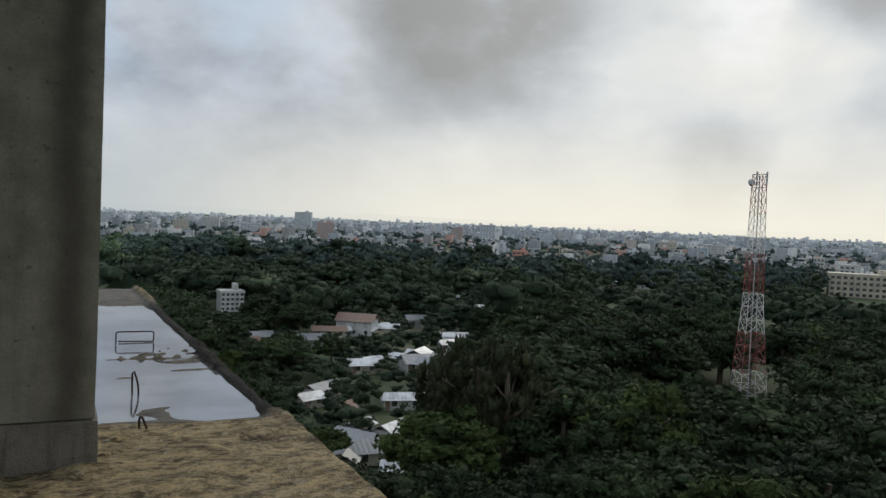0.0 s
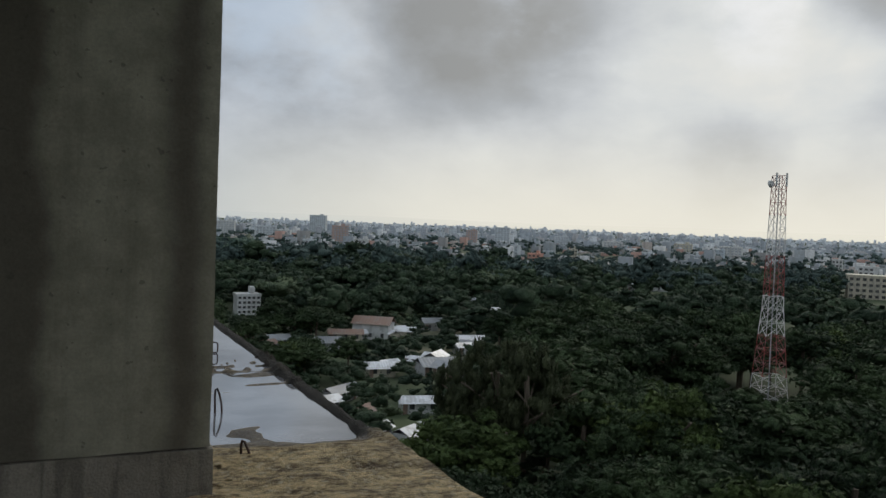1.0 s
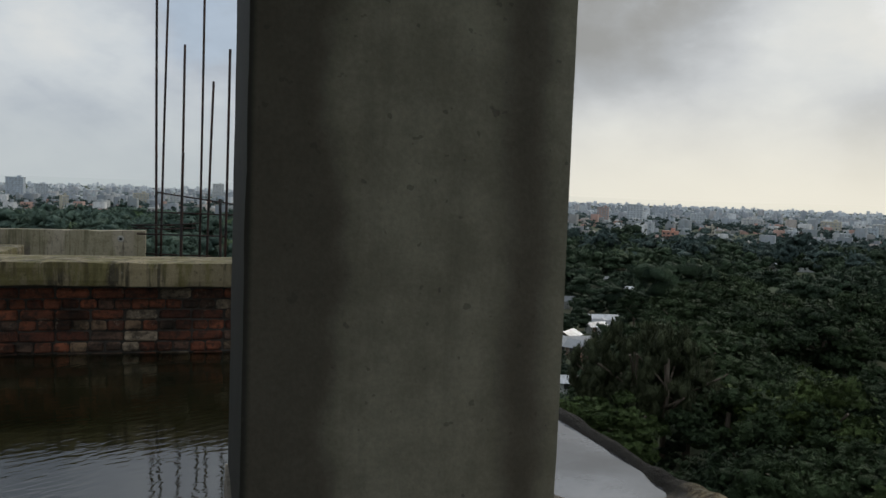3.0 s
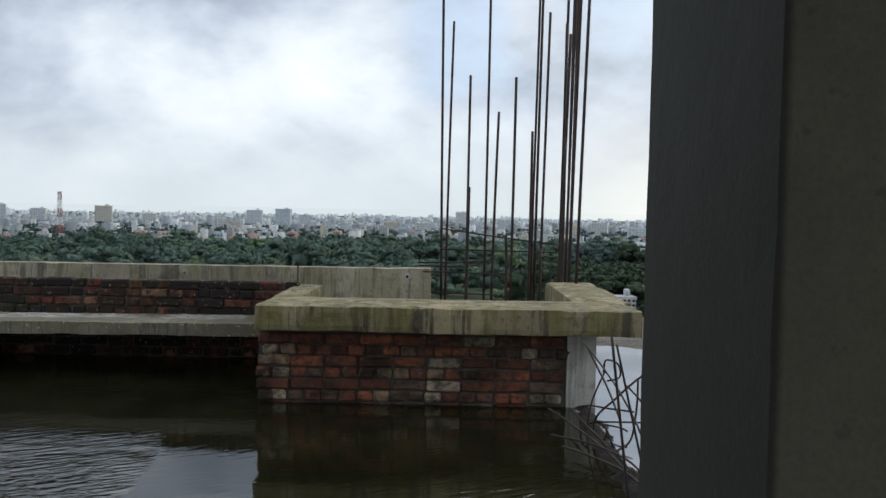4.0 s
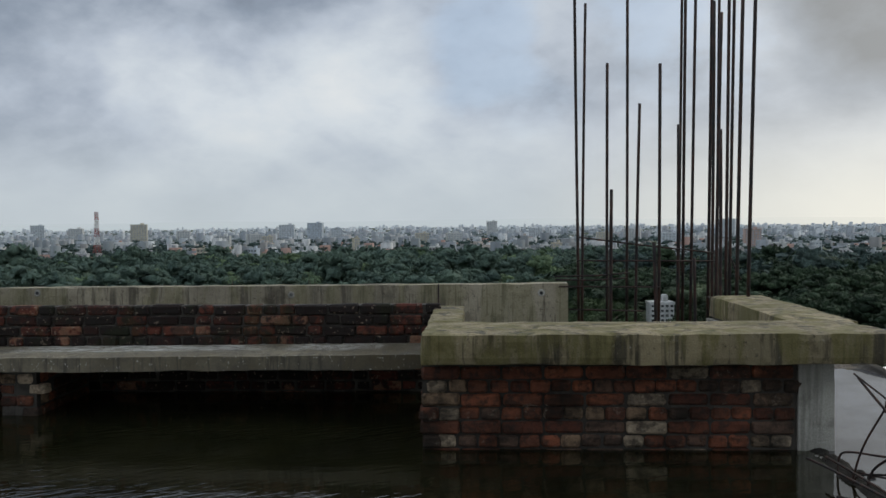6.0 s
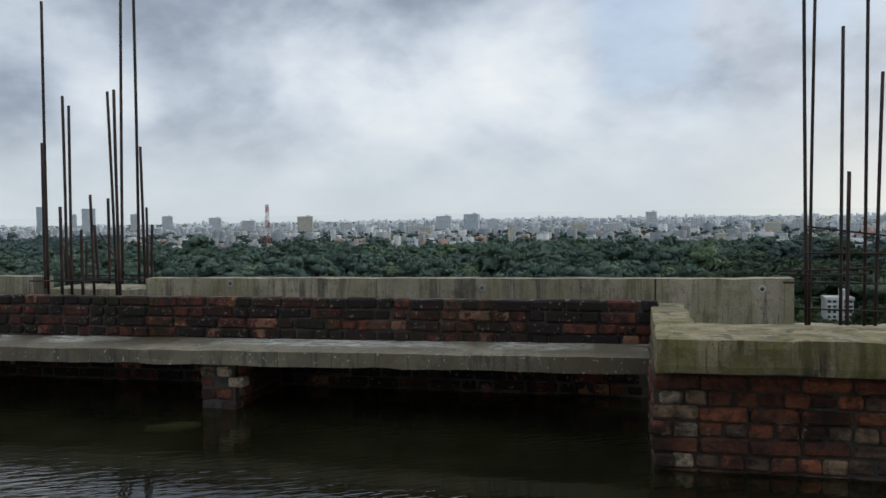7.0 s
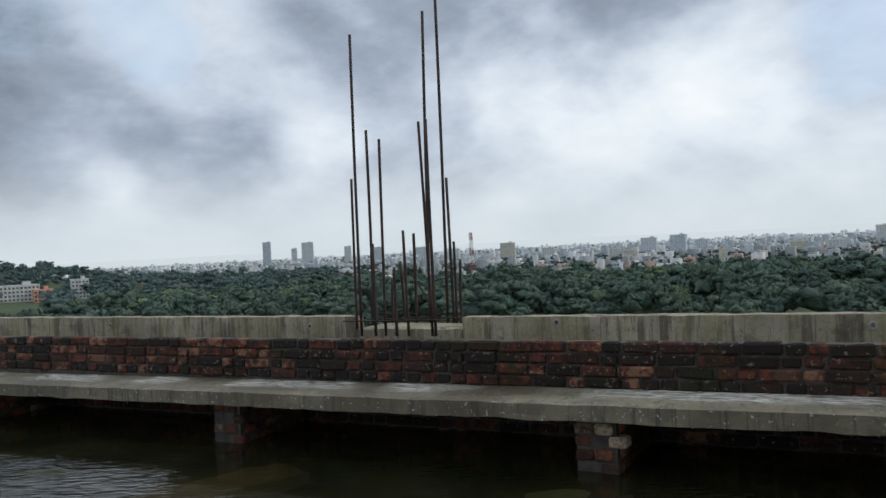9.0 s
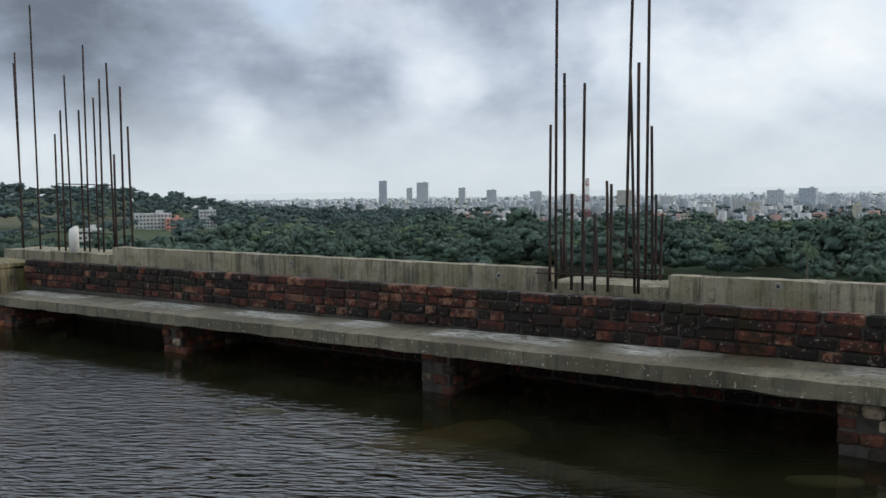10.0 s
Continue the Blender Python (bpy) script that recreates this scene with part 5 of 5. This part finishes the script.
def crown(clumps, leaves, size, radius, height, kind="round", seed=0, level=2, swell=1.0):
    """Uneven leaf clumps round a crown, with loose leaf sprays on their outside; base of the trunk at the origin."""
    rs = np.random.RandomState(seed)
    cen = []
    while len(cen) < clumps:
        p = rs.uniform(-1, 1, 3)
        q = np.linalg.norm(p)
        if q > 1 or q < 0.40 or p[2] < -0.5:
            continue
        cen.append(p)
    cen = np.array(cen)
    if kind == "flat":
        cen[:, 2] = np.abs(cen[:, 2]) ** 1.5 * 0.8
    rad = rs.uniform(0.22, 0.42, clumps) * (24.0 / clumps) ** 0.25 * swell
    if kind == "feather":
        rad *= 0.48
    if kind == "canopy":
        cen /= np.linalg.norm(cen, axis=1)[:, None]
        cen[:, 2] = np.where(cen[:, 2] < -0.2, -cen[:, 2], cen[:, 2])
        cen *= rs.uniform(0.48, 0.82, (clumps, 1))
        rad = rs.uniform(0.24, 0.42, clumps)
        cen[0], rad[0] = (0, 0, -0.05), 0.60
    axes = np.array((radius, radius, height * 0.36))
    bv, bf = BALLS[level]
    vs, qs, n = [], [], 0
    for c, r in zip(cen, rad):
        w = bv * (r * (1 + 0.30 * np.sin(bv[:, :1] * 5 + c[0] * 9) * np.cos(bv[:, 1:2] * 6 + c[1] * 8) + rs.uniform(-0.16, 0.16, (len(bv), 1))))
        w *= 0.68 if leaves > 1000 else 0.84
        w[:, 2] *= 1.5 if kind == "feather" else 0.85
        vs.append((c + w) * axes + (0, 0, height * 0.66))
        qs.append(bf + n)
        n += len(bv)
    if leaves:
        reach = (0.85, 1.25) if kind != "canopy" else (0.88, 1.20)
        pick = rs.randint(0, clumps, leaves)
        d = rs.normal(size=(leaves, 3))
        d[:, 2] = np.abs(d[:, 2]) * 0.9 - 0.2
        d /= np.linalg.norm(d, axis=1)[:, None]
        p = (cen[pick] + d * (rad[pick] * rs.uniform(*reach, leaves))[:, None]) * axes + (0, 0, height * 0.66)
        nrm = d + rs.normal(size=(leaves, 3)) * 0.5
        nrm /= np.linalg.norm(nrm, axis=1)[:, None]
        t = np.cross(nrm, rs.normal(size=(leaves, 3)))
        t /= np.linalg.norm(t, axis=1)[:, None]
        b = np.cross(nrm, t)
        s = (size * rs.uniform(0.5, 1.3, leaves))[:, None]
        if kind == "feather":
            t, b = np.array((0.0, 0, 1.0)) * 0.9 + t * 0.5, b * 0.28
        vs.append(np.stack([p - t * s, p - b * s * 0.6, p + t * s + nrm * s * 0.2, p + b * s * 0.6], 1).reshape(-1, 3))
        qs.append(np.arange(leaves * 4).reshape(-1, 4) + n)
    return np.concatenate(vs), np.concatenate(qs)


def trunk_bm(height, r):
    bm = bmesh.new()
    rod(bm, curve_points([(0, 0, -0.5), (0.1, 0, height * 0.3), (0, 0.1, height * 0.6), (0.1, 0, height * 0.8)], 3), r, 7)
    for k in range(5):
        a = k * 1.3
        h0 = height * (0.35 + 0.07 * k)
        rod(bm, curve_points([(0, 0, h0), (math.cos(a) * height * 0.12, math.sin(a) * height * 0.12, h0 + height * 0.12), (math.cos(a) * height * 0.26, math.sin(a) * height * 0.26, h0 + height * 0.22)], 3), r * 0.4, 5)
    return bm


TREES = []
for k, (kind, height, radius, leaves, size, mat, label) in enumerate([
        ("round", 15, 6.0, 3200, 0.36, M_LEAF, "broad dark green tree with a rounded uneven crown"), ("round", 13, 5.0, 3000, 0.34, M_LEAF, "dark green tree with a dense crown"), ("flat", 16, 7.5, 3200, 0.37, M_LEAF, "wide spreading dark green rain tree"),
        ("round", 11, 4.2, 2900, 0.31, M_LEAF_LIGHT, "fresh light green tree"), ("feather", 20, 5.0, 3400, 0.50, M_LEAF_FINE, "tall feathery grey-green casuarina tree"), ("round", 14, 5.5, 3200, 0.36, M_LEAF, "full dark green tree"), ("flat", 12, 5.0, 2800, 0.36, M_LEAF_LIGHT, "green tree with pale flower heads")]):
    v, q = crown(52 if kind != "feather" else 90, leaves, size, radius, height, kind, 20 + k, 1, 0.86 if kind != "feather" else 1.0)
    TREES.append((numpy_mesh("crown", v, q, mat, True), mesh_of(trunk_bm(height, 0.28), "trunk"), label, height))
for _, me, _, _ in TREES:
    me.materials.append(M_BARK)


def tree(kind, x, y, scale, turn, z=None, wide=1.0):
    cr, tr, label, _ = TREES[kind]
    ob = empty("tree", (x, y, float(land(np.float64(x), np.float64(y))) if z is None else z), label=label, category="tree", group="trees below the roof")
    ob.scale = (scale * wide, scale * wide, scale)
    ob.rotation_euler = (0, 0, turn)
    part("trunk", tr, M_BARK, ob)
    part("crown", cr, M_LEAF, ob)
    return ob


# trees that stand out, by azimuth, distance, kind, scale and breadth
for az, r, kind, s, wide in [(-29.5, 112, 4, 1.05, 1.25), (-27.6, 118, 4, 0.92, 1.1), (-31.6, 110, 4, 1.05, 1.2), (-33.2, 114, 4, 0.85, 1.1), (-47.4, 112, 5, 1.12, 1.45), (-45.6, 120, 0, 0.85, 1.2), (-51.2, 122, 0, 0.95, 1.3),
                             (-41.6, 106, 3, 1.5, 0.95), (-43.6, 96, 1, 0.95, 1.2), (-48.6, 80, 3, 1.30, 1.3), (-52.4, 88, 2, 1.0, 1.1), (-55.5, 92, 3, 1.2, 1.2), (-51.0, 72, 1, 0.95, 1.2), (-54.5, 76, 5, 1.0, 1.2), (-45.0, 74, 1, 0.9, 1.2), (-41.0, 80, 0, 0.85, 1.1),
                             (-37.5, 86, 5, 0.85, 1.2), (-34.4, 88, 1, 0.8, 1.2), (-27.4, 78, 3, 0.9, 1.3), (-24.4, 80, 1, 0.75, 1.2), (-31.0, 80, 2, 0.7, 1.0), (-37.4, 128, 2, 0.95, 1.2), (-35.6, 108, 5, 1.0, 1.2), (-39.4, 104, 0, 0.95, 1.1),
                             (-48.8, 203, 0, 1.0, 1.3), (-45.0, 200, 1, 1.0, 1.4), (-46.9, 212, 2, 0.9, 1.3), (-43.2, 190, 5, 1.0, 1.3), (-36.5, 165, 2, 1.15, 1.2), (-41.0, 170, 0, 1.2, 1.2), (-34.0, 205, 2, 1.2, 1.2), (-52.0, 160, 2, 1.0, 1.3), (-53.5, 170, 0, 1.1, 1.3)]:
    tree(kind, *polar(az, r), s, r, wide=wide)


def palm(x, y, scale, turn):
    """A coconut palm: a slender leaning trunk and a head of drooping fronds with split leaflets."""
    ob = empty("palm_tree", (x, y, float(land(np.float64(x), np.float64(y)))), label="slender palm with a head of drooping fronds above the woods", category="palm tree", group="palms in the woods")
    ob.scale, ob.rotation_euler = (scale, scale, scale), (0, 0, turn)
    part("trunk", PALM_TRUNK, M_BARK, ob)
    part("crown", PALM_HEAD, M_WOODS_FRESH, ob)


def palm_meshes():
    trunk = mesh_of(rod(bmesh.new(), curve_points([(0.8, 0, -0.5), (0.5, 0, 5), (0.1, 0, 10), (0, 0, 14.5)], 3), 0.22, 7), "trunk")
    trunk.materials.append(M_BARK)
    rs = random.Random(5)
    bm = bmesh.new()
    for k in range(17):
        a, lift, long = k * 2.4, rs.uniform(0.1, 1.2), rs.uniform(3.2, 4.4)
        spine = [Vector((math.cos(a) * long * t, math.sin(a) * long * t, 14.4 + lift * 2.6 * t - 3.4 * t * t)) for t in (i / 7 for i in range(8))]
        side = Vector((-math.sin(a), math.cos(a), -0.35))
        other = Vector((math.sin(a), -math.cos(a), -0.35))
        for i in range(7):
            w0 = 0.75 * math.sin(math.pi * (0.15 + 0.8 * i / 7))
            for out in (side, other):
                bm.faces.new([bm.verts.new(p) for p in (spine[i], spine[i].lerp(spine[i + 1], 0.7), spine[i + 1] + out * w0)])
    head = mesh_of(bm, "crown")
    head.materials.append(M_WOODS_FRESH)
    return trunk, head


PALM_TRUNK, PALM_HEAD = palm_meshes()
for az, r, s in [(25.6, 345, 1.05), (11.4, 300, 1.15), (11.1, 345, 1.0), (11.5, 372, 1.0), (26.0, 380, 1.0), (16.5, 350, 1.0), (5.5, 340, 1.05), (31.0, 360, 1.0), (21.0, 400, 1.1), (-1.5, 360, 1.0), (36.2, 390, 1.05), (8.0, 420, 1.1), (14.0, 440, 1.1)]:
    palm(*polar(az, r), s, az)

clear = [(*polar(h[0], h[1]), max(h[3], h[4]) * 0.46 + 0.5, h[1]) for h in HOUSES] + [(*polar(-46.9, 181), 7.5, 181), (*polar(-12.0, 320), 11.0, 320), (*polar(-53.2, 545), 30, 545), (*polar(-56.4, 560), 20, 560), (*polar(53.6, 780), 15, 780), (*polar(52.3, 770), 8, 770), (*polar(50.2, 800), 8, 800), (*polar(57.5, 600), 8, 600)]


def openness(x, y, r, h):
    """False where a tree of that height would stand on a house or hide it from the roof."""
    for cx, cy, cr, cd in clear:
        d = math.hypot(x - cx, y - cy)
        if d < cr:
            return False
        if r < cd:
            t = r / cd
            off = math.hypot(x - cx * t, y - cy * t)
            top = 1.4 + (GROUND + 1.0 - 1.4) * t
            if r > cd * 0.55 and off < cr * 0.78 and GROUND + h > top + 0.5:
                return False
    return True


placed = 0
tries = 0
while placed < 135 and tries < 6000:
    tries += 1
    az, r = nrng.uniform(-62, -6), 70 + 190 * nrng.rand() ** 0.7
    x, y = polar(az, r)
    kind = int(nrng.choice([0, 1, 2, 3, 5, 6], p=[.22, .18, .18, .19, .12, .11]))
    village = -29 < az < -10 and 110 < r
    s = nrng.uniform(0.55, 0.85) if village else nrng.uniform(0.8, 1.2)
    if not openness(x, y, r, TREES[kind][3] * s):
        continue
    tree(kind, x, y, s, nrng.uniform(0, 6.28), wide=nrng.uniform(1.0, 1.4))
    placed += 1


def woods(name, count, r0, r1, az0, az1, clumps, sprays, size, mats, label, power=0.6, scale=1.0, seed=3, level=1):
    """A wood of many crowns joined into one mesh."""
    shapes = [crown(clumps, sprays, size, rr, hh, "canopy", seed + i, level) for i, (rr, hh) in enumerate(((6.5, 13.0), (8.0, 12.0), (5.5, 14.0), (7.0, 13.0), (9.0, 13.0)))]
    vs, qs, tint, n = [], [], [], 0
    for k in range(count):
        az, r = nrng.uniform(az0, az1), r0 + (r1 - r0) * nrng.rand() ** power
        x, y = polar(az, r)
        s = scale * nrng.uniform(0.55, 1.22) * (1.3 if nrng.rand() < 0.06 else 1.0) * (1 + 0.35 * noise.noise(Vector((x * 0.009, y * 0.009, 1.0))))
        if not openness(x, y, r, 13.0 * s):
            continue
        if scale > 0.5 and nrng.rand() < 0.45 and -30 < az < -8 and r < 420 and noise.noise(Vector((x * 0.012, y * 0.012, 5.0))) > 0.0:
            continue
        v, q = shapes[nrng.randint(len(shapes))]
        a = nrng.uniform(0, 6.28)
        c, sn = math.cos(a), math.sin(a)
        z = float(land(np.float64(x), np.float64(y)))
        vs.append(np.stack([x + (v[:, 0] * c - v[:, 1] * sn) * s, y + (v[:, 0] * sn + v[:, 1] * c) * s, z + v[:, 2] * s - 1.0 * s], -1))
        qs.append(q + n)
        tint.append(np.full(len(q), int(nrng.rand() < 0.04 + 0.30 * max(0.0, noise.noise(Vector((x * 0.02, y * 0.02, 7.0)))))))
        n += len(v)
    me = numpy_mesh(name, np.concatenate(vs), np.concatenate(qs), mats[0], True)
    me.materials.append(mats[1])
    me.polygons.foreach_set("material_index", np.concatenate(tint).astype(np.int32))
    return tagged(new(name, me), label, "woods", kind="stuff")


woods("woods", 850, 235, 500, -66, -4, 11, 120, 0.85, (M_WOODS, M_WOODS_PALE), "dense dark green woodland round the village", scale=1.15, seed=3)
# the farther belts take the leaf colours with haze mixed in
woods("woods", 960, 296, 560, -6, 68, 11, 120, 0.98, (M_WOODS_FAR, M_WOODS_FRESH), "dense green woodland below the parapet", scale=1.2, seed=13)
woods("woods", 900, 540, 700, -12, 42, 8, 64, 1.4, (M_WOODS_FAR, M_WOODS_FRESH), "wide green woodland before the town, haze painted into its leaves", scale=1.1, seed=23)
woods("woods", 1300, 560, 1230, 34, 80, 8, 46, 1.2, (M_WOODS_HILL, M_WOODS_FAR), "woodland reaching up the low hills, haze painted into its leaves", scale=1.15, seed=73)
woods("woods", 850, 400, 565, -68, -8, 8, 64, 1.25, (M_WOODS_MID, M_WOODS), "wide woodland beyond the village, slight haze painted into its leaves", scale=1.15, seed=33)
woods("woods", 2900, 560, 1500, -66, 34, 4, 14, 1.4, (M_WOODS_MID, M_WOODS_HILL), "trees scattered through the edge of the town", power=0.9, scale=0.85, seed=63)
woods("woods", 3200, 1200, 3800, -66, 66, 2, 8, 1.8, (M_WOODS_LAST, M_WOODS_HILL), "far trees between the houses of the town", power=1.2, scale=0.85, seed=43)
woods("bushes", 1900, 100, 400, -33, -8, 4, 44, 0.7, (M_WOODS, M_WOODS_PALE), "low bushes and small trees between the village houses", power=0.8, scale=0.42, seed=53)


# ---------------------------------------------------------------- lattice towers
def lattice_tower(az, r, z0, height, base, waist, top, bands, label, strut=0.05, waist_at=0.46, stripes=6):
    x, y = polar(az, r)
    ob = empty("radio_tower", (x, y, z0), label=label, category="tower")
    ob.rotation_euler = (0, 0, radians(az + 24))

    def half(t):
        return (base + (waist - base) * t / waist_at if t < waist_at else waist + (top - waist) * (t - waist_at) / (1 - waist_at)) / 2

    for k in range(bands):
        t0, t1 = k / bands, (k + 1) / bands
        mat = M_TOWER_WHITE if int(t0 * stripes + 0.01) % 2 == 0 else M_RED
        a, b, za, zb = half(t0), half(t1), t0 * height, t1 * height
        cor = [(-1, -1), (1, -1), (1, 1), (-1, 1)]
        for i, (cx, cy) in enumerate(cor):
            nx, ny = cor[(i + 1) % 4]
            part("leg", rod(bmesh.new(), [(cx * a, cy * a, za), (cx * b, cy * b, zb)], strut * 1.5, 5), mat, ob)
            part("brace", rod(bmesh.new(), [(cx * a, cy * a, za), (nx * b, ny * b, zb)], strut, 4), mat, ob)
            part("brace", rod(bmesh.new(), [(nx * a, ny * a, za), (cx * b, cy * b, zb)], strut, 4), mat, ob)
            part("ring", rod(bmesh.new(), [(cx * b, cy * b, zb), (nx * b, ny * b, zb)], strut, 4), mat, ob)
    part("cable_ladder", plain_box(bmesh.new(), -0.10, 0.10, -0.05, 0.05, 0, height), M_GREY_PLASTER, ob)
    bm = bmesh.new()
    bmesh.ops.create_cone(bm, cap_ends=True, segments=16, radius1=0.75, radius2=0.6, depth=0.5, matrix=pose(-top / 2 - 0.7, -0.3, height * 0.965, 80, 0, 30))
    part("dish", bm, M_WHITE, ob, "white drum antenna")
    for cx in (-1, 1):
        part("antenna", plain_box(bmesh.new(), cx * top / 2 - 0.15, cx * top / 2 + 0.15, -top / 2 - 0.25, -top / 2, height - 2.2, height + 0.5), M_WHITE, ob)
    return ob


lattice_tower(-46.9, 181, GROUND + 0.5, 48.2, 6.0, 3.0, 2.05, 18, "red and white steel lattice radio tower above the trees")
lattice_tower(24.8, 900, GROUND + 0.5, 49, 7, 3.5, 2.4, 12, "red and white steel lattice mast beyond the woods", 0.13)

# distance: low ridge closing the plain, glowing in the colour of horizon haze
bm = bmesh.new()
n = 220
low = [bm.verts.new((math.sin(2 * math.pi * k / n) * 4880, math.cos(2 * math.pi * k / n) * 4880, GROUND - 2)) for k in range(n)]
high = [bm.verts.new((v.co.x, v.co.y, -1.0 + 9 * (0.5 + noise.noise(Vector((v.co.x * 0.0011, v.co.y * 0.0011, 0)))))) for v in low]
for k in range(n):
    bm.faces.new((low[k], low[(k + 1) % n], high[(k + 1) % n], high[k]))


def b_ridge(kit, bsdf, vec):
    add, put, maths, vmath, ramp, mix, noise_tex = kit
    geo = add("ShaderNodeNewGeometry")
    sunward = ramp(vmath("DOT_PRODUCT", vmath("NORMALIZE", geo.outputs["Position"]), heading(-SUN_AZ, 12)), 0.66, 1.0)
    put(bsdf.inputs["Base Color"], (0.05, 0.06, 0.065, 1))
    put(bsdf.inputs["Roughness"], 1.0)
    # the emission stands in for haze, warmer towards the sun
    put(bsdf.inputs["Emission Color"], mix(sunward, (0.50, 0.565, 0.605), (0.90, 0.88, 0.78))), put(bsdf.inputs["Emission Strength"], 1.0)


tagged(part("backdrop", bm, material("glowing_haze_ridge", b_ridge)), "distant ridge on the horizon, glowing in haze colour", "backdrop", kind="structure")

# ---------------------------------------------------------------- bricks of the walls
lay(shaft_box, (-1.02, FACE, 0), (1, 0, 0), 0, 2.25, -0.072, 7, 0.0832, STRETCH, HEAD, first=1)
lay(shaft_box, (-1.012, 9.44, 0), (0, -1, 0), -90, 1.24, -0.072, 7, 0.0832, STRETCH, HEAD)
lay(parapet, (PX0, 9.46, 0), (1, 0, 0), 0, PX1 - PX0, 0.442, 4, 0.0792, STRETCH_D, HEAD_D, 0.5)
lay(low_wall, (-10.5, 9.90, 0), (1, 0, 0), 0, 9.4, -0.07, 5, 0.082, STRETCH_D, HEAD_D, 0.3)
